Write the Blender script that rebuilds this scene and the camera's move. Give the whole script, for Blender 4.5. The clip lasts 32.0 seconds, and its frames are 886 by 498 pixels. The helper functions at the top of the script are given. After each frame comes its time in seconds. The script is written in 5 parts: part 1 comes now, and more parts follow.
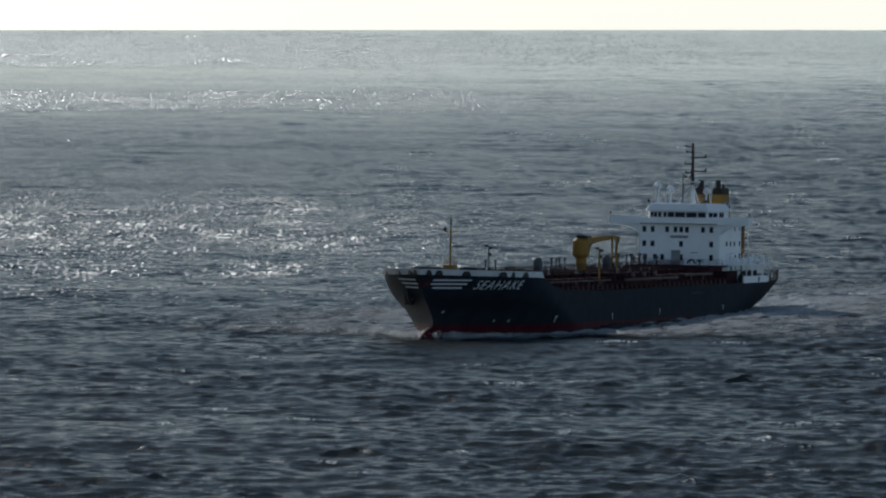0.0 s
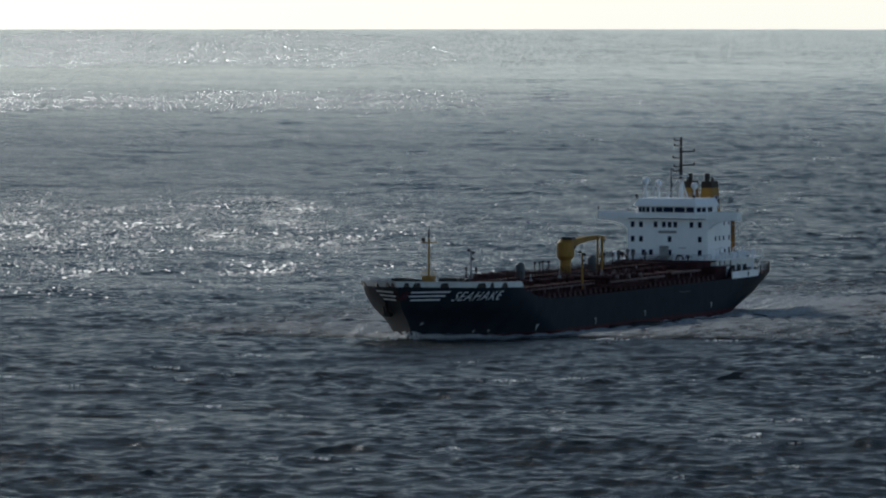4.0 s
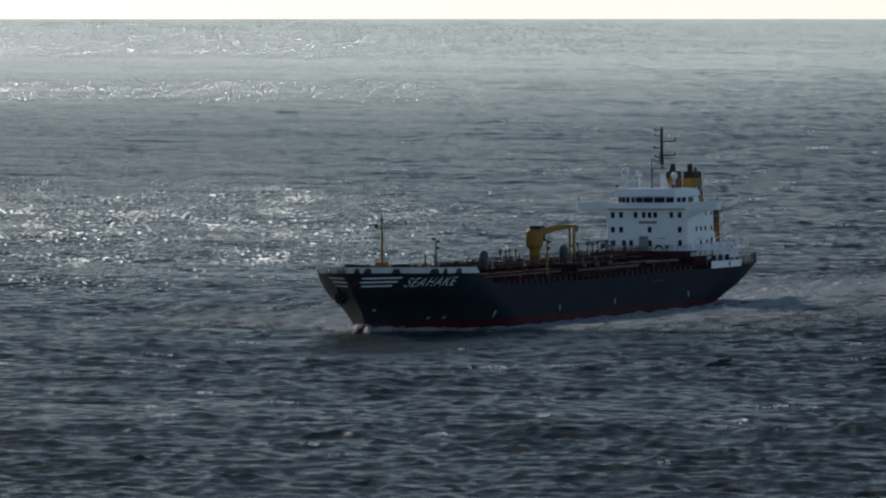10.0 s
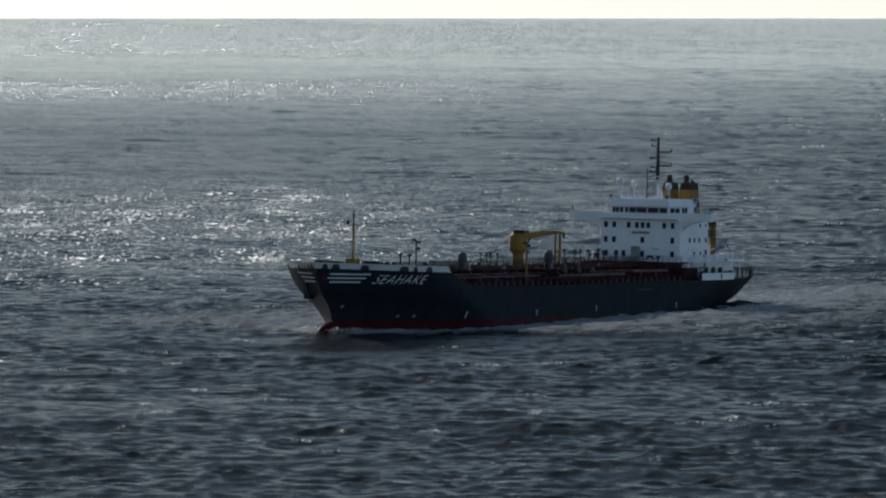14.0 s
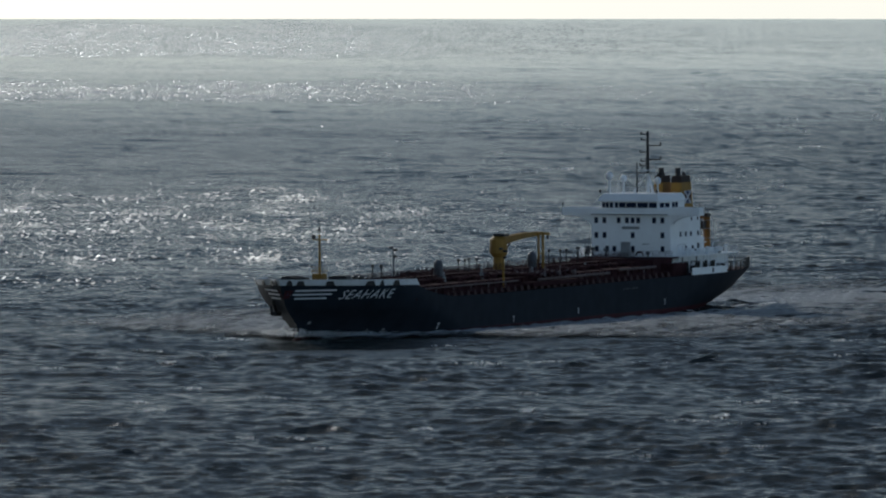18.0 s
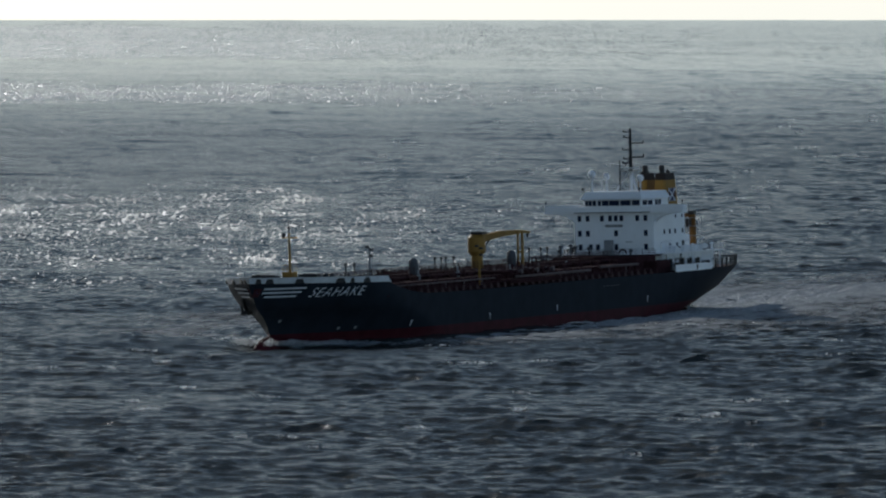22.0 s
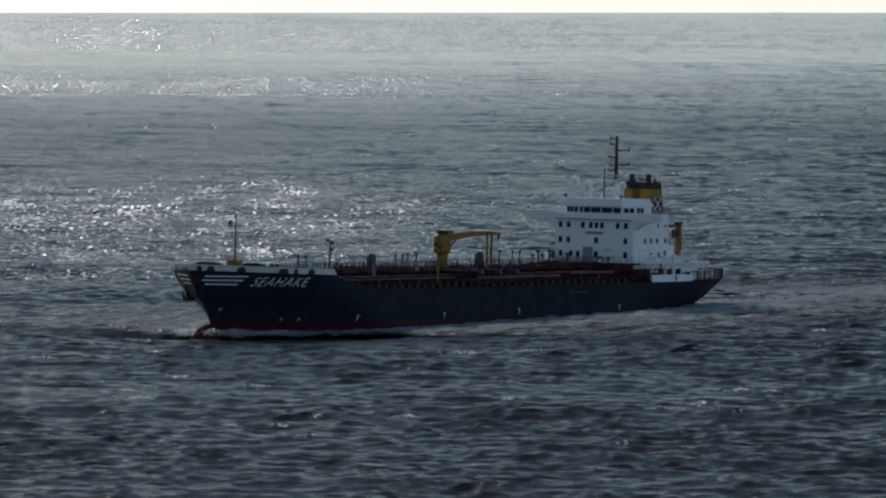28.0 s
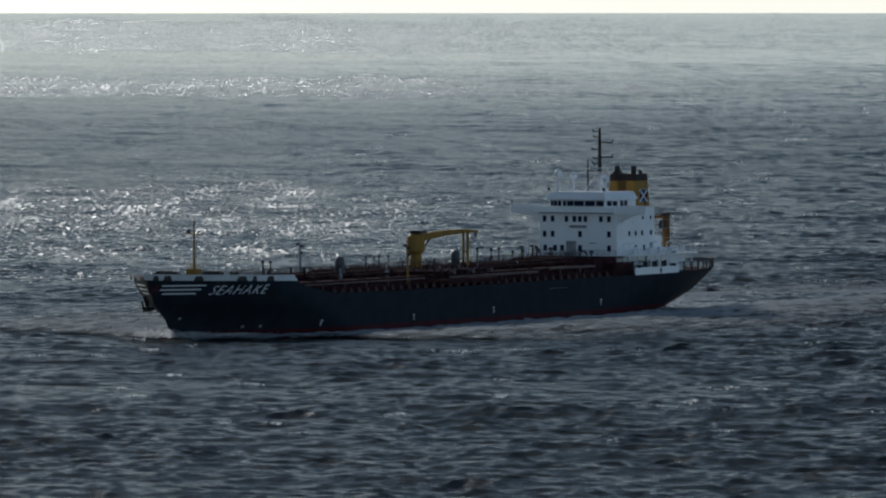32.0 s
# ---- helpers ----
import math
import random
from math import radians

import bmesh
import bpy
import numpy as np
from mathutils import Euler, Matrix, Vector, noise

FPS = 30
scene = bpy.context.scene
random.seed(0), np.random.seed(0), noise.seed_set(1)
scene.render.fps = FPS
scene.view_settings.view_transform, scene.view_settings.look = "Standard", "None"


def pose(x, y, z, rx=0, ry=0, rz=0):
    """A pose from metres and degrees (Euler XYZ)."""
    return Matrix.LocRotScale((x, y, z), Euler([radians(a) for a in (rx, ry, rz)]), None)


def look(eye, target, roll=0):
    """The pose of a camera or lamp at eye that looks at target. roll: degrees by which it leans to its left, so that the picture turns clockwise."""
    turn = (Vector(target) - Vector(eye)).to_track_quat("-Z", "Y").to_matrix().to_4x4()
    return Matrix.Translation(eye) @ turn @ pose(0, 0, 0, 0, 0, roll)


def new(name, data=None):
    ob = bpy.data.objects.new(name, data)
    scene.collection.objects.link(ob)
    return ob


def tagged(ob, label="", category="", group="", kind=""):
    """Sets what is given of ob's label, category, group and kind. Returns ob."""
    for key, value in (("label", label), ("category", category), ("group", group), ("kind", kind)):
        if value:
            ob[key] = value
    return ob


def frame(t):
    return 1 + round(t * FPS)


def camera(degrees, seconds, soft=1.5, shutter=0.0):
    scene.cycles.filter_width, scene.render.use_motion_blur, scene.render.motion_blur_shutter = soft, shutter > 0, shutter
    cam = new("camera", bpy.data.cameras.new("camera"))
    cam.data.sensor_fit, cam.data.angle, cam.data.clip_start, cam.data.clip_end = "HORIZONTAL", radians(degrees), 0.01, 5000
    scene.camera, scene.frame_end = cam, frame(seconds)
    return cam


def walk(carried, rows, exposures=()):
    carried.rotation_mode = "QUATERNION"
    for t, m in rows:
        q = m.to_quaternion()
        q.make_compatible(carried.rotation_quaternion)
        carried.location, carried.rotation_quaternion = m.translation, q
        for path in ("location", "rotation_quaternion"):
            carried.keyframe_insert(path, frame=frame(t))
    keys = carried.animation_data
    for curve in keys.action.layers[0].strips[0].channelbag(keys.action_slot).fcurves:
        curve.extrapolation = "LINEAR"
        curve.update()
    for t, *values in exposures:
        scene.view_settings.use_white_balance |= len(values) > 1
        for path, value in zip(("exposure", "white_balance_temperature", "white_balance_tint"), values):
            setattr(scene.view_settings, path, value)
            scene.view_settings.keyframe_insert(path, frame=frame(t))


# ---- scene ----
# The place: a product tanker under way on a windy sea, seen from a cliff top 59 m above the water.
# ---------------------------------------------------------------- camera
cam = camera(5.2772, 32.0, soft=2.15)
walk(cam, [
    (0.0, pose(0, 0, 58.89, 88.4643, 0, 0)),
    (1.0, pose(0, 0, 58.89, 88.4643, 0, 0)),
    (2.0, pose(0, 0, 58.89, 88.4676, 0, 0)),
    (3.0, pose(0, 0, 58.89, 88.4676, 0, 0)),
    (4.0, pose(0, 0, 58.89, 88.4613, 0, 0)),
    (5.0, pose(0, 0, 58.89, 88.4554, 0, 0)),
    (6.0, pose(0, 0, 58.89, 88.4458, 0, 0)),
    (7.0, pose(0, 0, 58.89, 88.4357, 0, 0)),
    (8.0, pose(0, 0, 58.89, 88.4239, 0, 0)),
    (9.0, pose(0, 0, 58.89, 88.4138, 0, 0)),
    (10.0, pose(0, 0, 58.89, 88.4003, 0, 0)),
    (11.0, pose(0, 0, 58.89, 88.3970, 0, 0)),
    (12.0, pose(0, 0, 58.89, 88.3970, 0, 0)),
    (13.0, pose(0, 0, 58.89, 88.3970, 0, 0)),
    (14.0, pose(0, 0, 58.89, 88.3970, 0, 0)),
    (15.0, pose(0, 0, 58.89, 88.3978, 0, 0)),
    (16.0, pose(0, 0, 58.89, 88.3995, 0, 0)),
    (17.0, pose(0, 0, 58.89, 88.4003, 0, 0)),
    (18.0, pose(0, 0, 58.89, 88.4003, 0, 0)),
    (19.0, pose(0, 0, 58.89, 88.4037, 0, 0)),
    (20.0, pose(0, 0, 58.89, 88.4071, 0, 0)),
    (21.0, pose(0, 0, 58.89, 88.4071, 0, 0)),
    (22.0, pose(0, 0, 58.89, 88.4071, 0, 0)),
    (23.0, pose(0, 0, 58.89, 88.4054, 0, 0)),
    (24.0, pose(0, 0, 58.89, 88.4003, 0, 0)),
    (25.0, pose(0, 0, 58.89, 88.3801, 0, 0)),
    (26.0, pose(0, 0, 58.89, 88.3717, 0, 0)),
    (27.0, pose(0, 0, 58.89, 88.3683, 0, 0)),
    (28.0, pose(0, 0, 58.89, 88.3633, 0, 0)),
    (29.0, pose(0, 0, 58.89, 88.3683, 0, 0)),
    (30.0, pose(0, 0, 58.89, 88.3667, 0, 0)),
    (31.0, pose(0, 0, 58.89, 88.3667, 0, 0)),
    (32.0, pose(0, 0, 58.89, 88.3667, 0, 0)),
], exposures=[(0.0, 0.0, 6100, 8), (32.0, 0.0, 6100, 8)])

# ---------------------------------------------------------------- sky and sun
SUN_AZ, SUN_EL = -27.0, 22.0           # degrees right of the view line (+y), degrees up
world = bpy.data.worlds.new("sky")
scene.world = world
world.use_nodes = True
wn, wl = world.node_tree.nodes, world.node_tree.links


def world_sky():
    """Clear sky over a bright, hazy horizon."""
    sky = wn.new("ShaderNodeTexSky")
    sky.sky_type, sky.sun_disc = "NISHITA", False
    sky.sun_elevation, sky.sun_rotation = radians(SUN_EL), radians(SUN_AZ)
    sky.air_density, sky.dust_density, sky.ozone_density = 1.0, 0.1, 2.0
    tc, xyz = wn.new("ShaderNodeTexCoord"), wn.new("ShaderNodeSeparateXYZ")
    wl.new(tc.outputs["Generated"], xyz.inputs[0])
    up, ex = wn.new("ShaderNodeMath"), wn.new("ShaderNodeMath")
    up.operation, up.inputs[1].default_value = "MULTIPLY", -1 / 0.097 ** 2
    ex.operation = "EXPONENT"
    ab = wn.new("ShaderNodeMath")
    ab.operation = "MULTIPLY"
    wl.new(xyz.outputs["Z"], ab.inputs[0])
    wl.new(xyz.outputs["Z"], ab.inputs[1])
    wl.new(ab.outputs[0], up.inputs[0])
    wl.new(up.outputs[0], ex.inputs[0])
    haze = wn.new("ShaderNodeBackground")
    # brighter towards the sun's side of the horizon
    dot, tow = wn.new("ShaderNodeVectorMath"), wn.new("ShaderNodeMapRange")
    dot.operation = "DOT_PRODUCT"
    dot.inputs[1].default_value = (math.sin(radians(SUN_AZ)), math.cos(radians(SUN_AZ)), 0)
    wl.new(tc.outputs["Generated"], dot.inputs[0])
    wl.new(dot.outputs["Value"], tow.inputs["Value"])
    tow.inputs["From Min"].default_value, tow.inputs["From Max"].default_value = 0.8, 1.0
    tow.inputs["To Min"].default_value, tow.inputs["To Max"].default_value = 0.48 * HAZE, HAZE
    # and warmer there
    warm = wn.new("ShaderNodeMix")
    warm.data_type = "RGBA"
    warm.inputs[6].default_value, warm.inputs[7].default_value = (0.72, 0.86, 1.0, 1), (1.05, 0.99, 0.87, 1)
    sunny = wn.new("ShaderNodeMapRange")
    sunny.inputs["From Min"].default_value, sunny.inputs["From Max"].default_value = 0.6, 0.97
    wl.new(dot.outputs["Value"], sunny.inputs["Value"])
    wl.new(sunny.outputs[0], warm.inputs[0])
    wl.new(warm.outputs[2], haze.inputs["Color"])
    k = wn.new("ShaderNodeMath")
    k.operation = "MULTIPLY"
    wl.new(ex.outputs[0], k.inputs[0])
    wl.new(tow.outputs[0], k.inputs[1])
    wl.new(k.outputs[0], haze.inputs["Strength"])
    add = wn.new("ShaderNodeAddShader")
    wn["Background"].inputs["Strength"].default_value = SKY
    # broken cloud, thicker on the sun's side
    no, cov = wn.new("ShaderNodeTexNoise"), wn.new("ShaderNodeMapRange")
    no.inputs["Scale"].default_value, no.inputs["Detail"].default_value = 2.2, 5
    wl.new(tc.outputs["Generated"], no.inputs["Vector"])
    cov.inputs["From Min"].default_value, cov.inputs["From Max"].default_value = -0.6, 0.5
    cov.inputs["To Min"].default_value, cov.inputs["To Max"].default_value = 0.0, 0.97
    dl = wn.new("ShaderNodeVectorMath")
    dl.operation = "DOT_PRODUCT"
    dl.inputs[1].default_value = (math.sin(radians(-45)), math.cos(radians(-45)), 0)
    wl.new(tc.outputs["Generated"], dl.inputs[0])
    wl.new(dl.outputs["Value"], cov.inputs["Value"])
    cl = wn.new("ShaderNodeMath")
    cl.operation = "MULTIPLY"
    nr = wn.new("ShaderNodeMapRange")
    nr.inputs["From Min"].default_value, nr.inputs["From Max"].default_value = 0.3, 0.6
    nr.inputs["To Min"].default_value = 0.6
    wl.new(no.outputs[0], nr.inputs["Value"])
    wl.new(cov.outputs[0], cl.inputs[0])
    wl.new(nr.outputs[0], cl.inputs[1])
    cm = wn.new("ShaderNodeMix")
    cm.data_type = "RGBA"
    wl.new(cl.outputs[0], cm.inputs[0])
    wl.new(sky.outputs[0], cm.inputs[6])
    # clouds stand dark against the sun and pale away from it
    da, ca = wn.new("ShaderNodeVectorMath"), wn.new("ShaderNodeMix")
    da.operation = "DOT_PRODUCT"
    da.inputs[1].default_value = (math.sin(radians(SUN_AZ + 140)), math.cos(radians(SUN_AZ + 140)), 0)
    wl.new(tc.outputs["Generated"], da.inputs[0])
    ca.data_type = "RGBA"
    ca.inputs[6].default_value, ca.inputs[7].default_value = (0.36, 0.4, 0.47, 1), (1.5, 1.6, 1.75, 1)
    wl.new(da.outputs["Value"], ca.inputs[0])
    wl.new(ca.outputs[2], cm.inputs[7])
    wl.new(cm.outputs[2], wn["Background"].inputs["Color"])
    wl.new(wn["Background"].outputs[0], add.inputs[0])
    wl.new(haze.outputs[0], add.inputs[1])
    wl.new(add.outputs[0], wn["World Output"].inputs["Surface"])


SKY, HAZE = 0.093, 1.12
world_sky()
sun = new("sun", bpy.data.lights.new("sun", "SUN"))
sun.data.energy, sun.data.angle, sun.data.color = 2.3, radians(0.5), (1.0, 0.97, 0.92)
sun.matrix_basis = look((0, 0, 0), (-math.sin(radians(SUN_AZ)) * math.cos(radians(SUN_EL)),
                                    -math.cos(radians(SUN_AZ)) * math.cos(radians(SUN_EL)), -math.sin(radians(SUN_EL))))


# ---------------------------------------------------------------- materials
def links(m):
    m.use_nodes = True
    return m.node_tree.nodes, m.node_tree.links, m.node_tree.nodes["Principled BSDF"]


def paint(name, color, rough=0.55, dark=0.7, grime=(0.25, 0.2, 0.16), amount=0.25, scale=0.6, streak=3.0, metal=0.0, bump=0.02, spec=0.3):
    """Weathered paint or metal: patches a few metres wide, fine streaks running down, a slight relief."""
    m = bpy.data.materials.new(name)
    n, l, b = links(m)
    tc = n.new("ShaderNodeTexCoord")
    mp = n.new("ShaderNodeMapping")
    mp.inputs["Scale"].default_value = (scale * streak, scale * streak, scale)
    l.new(tc.outputs["Object"], mp.inputs["Vector"])
    big, fine = n.new("ShaderNodeTexNoise"), n.new("ShaderNodeTexNoise")
    big.inputs["Scale"].default_value, big.inputs["Detail"].default_value = 0.35, 4
    fine.inputs["Scale"].default_value, fine.inputs["Detail"].default_value = 1.6, 6
    l.new(tc.outputs["Object"], big.inputs["Vector"])
    l.new(mp.outputs[0], fine.inputs["Vector"])
    r1, r2 = n.new("ShaderNodeValToRGB"), n.new("ShaderNodeValToRGB")
    r1.color_ramp.elements[0].position, r1.color_ramp.elements[1].position = 0.35, 0.65
    r1.color_ramp.elements[0].color = (*[c * dark for c in color], 1)
    r1.color_ramp.elements[1].color = (*color, 1)
    l.new(big.outputs[0], r1.inputs[0])
    r2.color_ramp.elements[0].position, r2.color_ramp.elements[1].position = 0.52, 0.75
    r2.color_ramp.elements[0].color, r2.color_ramp.elements[1].color = (0, 0, 0, 1), (amount, amount, amount, 1)
    l.new(fine.outputs[0], r2.inputs[0])
    mx = n.new("ShaderNodeMix")
    mx.data_type = "RGBA"
    l.new(r2.outputs[0], mx.inputs[0])
    l.new(r1.outputs[0], mx.inputs[6])
    mx.inputs[7].default_value = (*grime, 1)
    l.new(mx.outputs[2], b.inputs["Base Color"])
    b.inputs["Roughness"].default_value, b.inputs["Metallic"].default_value = rough, metal
    b.inputs["Specular IOR Level"].default_value = spec
    bp = n.new("ShaderNodeBump")
    bp.inputs["Strength"].default_value, bp.inputs["Distance"].default_value = 0.3, bump
    l.new(fine.outputs[0], bp.inputs["Height"])
    l.new(bp.outputs[0], b.inputs["Normal"])
    return m


NAVY = paint("navy_hull_paint", (0.018, 0.024, 0.033), 0.6, 0.75, (0.04, 0.042, 0.045), 0.22, spec=0.036)
BOOT = paint("red_antifouling", (0.06, 0.011, 0.017), 0.6, 0.6, (0.045, 0.02, 0.022), 0.4, spec=0.06)
WHITE = paint("white_paint", (0.78, 0.79, 0.8), 0.42, 0.93, (0.45, 0.36, 0.28), 0.14)
CREAM = paint("off_white_bulwark", (0.6, 0.62, 0.64), 0.5, 0.85, (0.3, 0.22, 0.17), 0.35)
OXIDE = paint("oxide_red_deck", (0.048, 0.022, 0.025), 0.85, 0.6, (0.055, 0.032, 0.03), 0.5, spec=0.02)
FADED = paint("faded_oxide", (0.1, 0.066, 0.065), 0.85, 0.6, (0.06, 0.035, 0.03), 0.6, spec=0.03)
PIPE = paint("pale_pipe_paint", (0.15, 0.12, 0.118), 0.8, 0.75, (0.16, 0.07, 0.05), 0.6, spec=0.1)
YELLOW = paint("ochre_crane_paint", (0.3, 0.17, 0.04), 0.6, 0.75, (0.2, 0.1, 0.04), 0.4, spec=0.15)
BLACK = paint("black_fittings", (0.018, 0.018, 0.02), 0.5, 0.7, (0.07, 0.05, 0.04), 0.3)
RUSTY = paint("rusty_ochre_paint", (0.2, 0.1, 0.03), 0.65, 0.6, (0.09, 0.045, 0.03), 0.6, spec=0.12)
GREY = paint("grey_steel", (0.24, 0.25, 0.26), 0.5, 0.8, (0.16, 0.1, 0.07), 0.35)
SOOT = paint("sooty_brown_paint", (0.035, 0.024, 0.02), 0.7, 0.7, (0.02, 0.018, 0.018), 0.4)
SLATE = paint("slate_grey_paint", (0.07, 0.078, 0.09), 0.6, 0.8, (0.09, 0.06, 0.05), 0.3)
BLUE = paint("blue_emblem", (0.03, 0.035, 0.1), 0.6)
MAROON = paint("maroon_device", (0.05, 0.017, 0.022), 0.8, spec=0.05)
LETTER = paint("white_lettering", (0.6, 0.62, 0.65), 0.5, 0.9)
GLASS = bpy.data.materials.new("dark_window_glass")
_n, _l, _b = links(GLASS)
_b.inputs["Base Color"].default_value = (0.012, 0.02, 0.045, 1)
_b.inputs["Roughness"].default_value = 0.1
_b.inputs["Specular IOR Level"].default_value = 0.1


def sea_material():
    m = bpy.data.materials.new("sea_water")
    n, l, b = links(m)
    geo, tc = n.new("ShaderNodeNewGeometry"), n.new("ShaderNodeTexCoord")
    # glint bands standing in for sunlit strips between cloud shadows: long across the view, stronger to one side, fixed
    # in place
    xyz = n.new("ShaderNodeSeparateXYZ")
    l.new(geo.outputs["Position"], xyz.inputs[0])
    mg = n.new("ShaderNodeMapping")
    mg.inputs["Scale"].default_value = (0.02, 0.006, 0)
    l.new(geo.outputs["Position"], mg.inputs["Vector"])
    patch_noise = n.new("ShaderNodeTexNoise")
    patch_noise.inputs["Scale"].default_value, patch_noise.inputs["Detail"].default_value = 1.0, 4
    l.new(mg.outputs[0], patch_noise.inputs["Vector"])
    wob = n.new("ShaderNodeMapRange")
    wob.inputs["To Min"].default_value, wob.inputs["To Max"].default_value = -130, 130
    l.new(patch_noise.outputs[0], wob.inputs["Value"])
    far = n.new("ShaderNodeMath")
    far.operation = "ADD"
    l.new(xyz.outputs["Y"], far.inputs[0])
    l.new(wob.outputs[0], far.inputs[1])
    unit = n.new("ShaderNodeMapRange")
    unit.inputs["From Min"].default_value, unit.inputs["From Max"].default_value = 1000, 5000
    l.new(far.outputs[0], unit.inputs["Value"])
    bands = n.new("ShaderNodeValToRGB")
    cr = bands.color_ramp
    cr.elements[0].position, cr.elements[0].color = 0.0, (0.03, 0.03, 0.03, 1)
    cr.elements[1].position, cr.elements[1].color = 1.0, (0.04, 0.04, 0.04, 1)
    for d, v in ((1500, 0.05), (1600, 0.12), (1700, 0.34), (1800, 0.56), (1950, 0.78), (2350, 0.9), (2600, 0.82), (2800, 0.5), (2880, 0.6), (2960, 0.6), (3040, 0.5), (3180, 0.5), (3260, 0.66), (3360, 0.62), (3440, 0.5), (3600, 0.6), (3680, 0.84), (3880, 0.84), (3980, 0.6), (4200, 0.6), (4320, 0.82), (4560, 0.84), (4800, 0.78)):
        e = cr.elements.new((d - 1000) / 4000)
        e.color = (v, v, v, 1)
    l.new(unit.outputs[0], bands.inputs[0])
    side = n.new("ShaderNodeMapRange")
    across = n.new("ShaderNodeMath")
    across.operation = "DIVIDE"
    l.new(xyz.outputs["X"], across.inputs[0])
    l.new(xyz.outputs["Y"], across.inputs[1])
    side.inputs["From Min"].default_value, side.inputs["From Max"].default_value = -0.0125, 0.05
    side.inputs["To Min"].default_value = 1.0
    l.new(across.outputs[0], side.inputs["Value"])
    wide = n.new("ShaderNodeMapRange")
    wide.inputs["From Min"].default_value, wide.inputs["From Max"].default_value = 2900, 3600
    wide.inputs["To Min"].default_value, wide.inputs["To Max"].default_value = 0.42, 0.76
    l.new(xyz.outputs["Y"], wide.inputs["Value"])
    l.new(wide.outputs[0], side.inputs["To Max"])
    rg = n.new("ShaderNodeMath")
    rg.operation = "MULTIPLY"
    l.new(bands.outputs[0], rg.inputs[0])
    l.new(side.outputs[0], rg.inputs[1])
    # and patchy within the bands
    mp2 = n.new("ShaderNodeMapping")
    mp2.inputs["Scale"].default_value = (0.06, 0.012, 0)
    l.new(geo.outputs["Position"], mp2.inputs["Vector"])
    pat, pr = n.new("ShaderNodeTexNoise"), n.new("ShaderNodeMapRange")
    pat.inputs["Scale"].default_value, pat.inputs["Detail"].default_value = 1.0, 5
    pr.inputs["From Min"].default_value, pr.inputs["From Max"].default_value = 0.32, 0.68
    pr.inputs["To Min"].default_value, pr.inputs["To Max"].default_value = 0.6, 1.08
    l.new(mp2.outputs[0], pat.inputs["Vector"])
    l.new(pat.outputs[0], pr.inputs["Value"])
    even = n.new("ShaderNodeMapRange")
    even.inputs["From Min"].default_value, even.inputs["From Max"].default_value = 2600, 3300
    even.inputs["To Min"].default_value, even.inputs["To Max"].default_value = 0.72, 0.93
    l.new(xyz.outputs["Y"], even.inputs["Value"])
    l.new(even.outputs[0], pr.inputs["To Min"])
    rp = n.new("ShaderNodeMath")
    rp.operation = "MULTIPLY"
    l.new(rg.outputs[0], rp.inputs[0])
    l.new(pr.outputs[0], rp.inputs[1])
    rg = rp
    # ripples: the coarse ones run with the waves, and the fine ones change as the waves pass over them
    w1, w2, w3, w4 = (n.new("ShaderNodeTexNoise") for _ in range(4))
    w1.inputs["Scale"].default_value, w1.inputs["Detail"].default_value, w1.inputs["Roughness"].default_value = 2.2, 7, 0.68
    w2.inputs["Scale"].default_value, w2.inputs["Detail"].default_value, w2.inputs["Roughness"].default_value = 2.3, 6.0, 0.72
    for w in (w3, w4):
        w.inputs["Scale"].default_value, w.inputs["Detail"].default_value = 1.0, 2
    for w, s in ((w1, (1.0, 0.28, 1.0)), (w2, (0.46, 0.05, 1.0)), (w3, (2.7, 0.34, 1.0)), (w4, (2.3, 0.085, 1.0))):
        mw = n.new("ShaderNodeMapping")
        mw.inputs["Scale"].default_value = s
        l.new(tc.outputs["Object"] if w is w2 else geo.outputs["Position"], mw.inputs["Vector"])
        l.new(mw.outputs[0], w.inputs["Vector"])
    # far out only the longer fronts still flash
    long, flash = n.new("ShaderNodeMapRange"), n.new("ShaderNodeMix")
    long.interpolation_type, flash.data_type = "SMOOTHSTEP", "RGBA"
    long.inputs["From Min"].default_value, long.inputs["From Max"].default_value = 2500, 3100
    l.new(xyz.outputs["Y"], long.inputs["Value"])
    l.new(long.outputs[0], flash.inputs[0])
    l.new(w3.outputs[1], flash.inputs[6])
    l.new(w4.outputs[1], flash.inputs[7])
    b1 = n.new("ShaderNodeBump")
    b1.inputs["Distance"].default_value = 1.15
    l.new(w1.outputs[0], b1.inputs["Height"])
    # far out the bands' ripples give way to relief that flattens with distance
    out = n.new("ShaderNodeMapRange")
    out.interpolation_type = "SMOOTHSTEP"
    out.inputs["From Min"].default_value, out.inputs["From Max"].default_value = 2750, 3250
    l.new(xyz.outputs["Y"], out.inputs["Value"])
    near1, far1 = n.new("ShaderNodeMapRange"), n.new("ShaderNodeMapRange")
    near1.inputs["To Min"].default_value, near1.inputs["To Max"].default_value = 0.3, 0.16
    far1.inputs["From Min"].default_value, far1.inputs["From Max"].default_value = 2800, 4300
    far1.inputs["To Min"].default_value, far1.inputs["To Max"].default_value = 0.19, 0.01
    mix1 = n.new("ShaderNodeMix")
    # relief grows to the right to darken the far sea on that side
    chop, cm = n.new("ShaderNodeMapRange"), n.new("ShaderNodeMath")
    chop.inputs["From Min"].default_value, chop.inputs["From Max"].default_value = 0.0, 0.045
    chop.inputs["To Min"].default_value, chop.inputs["To Max"].default_value = 1.0, 2.6
    cm.operation = "MULTIPLY"
    l.new(across.outputs[0], chop.inputs["Value"])
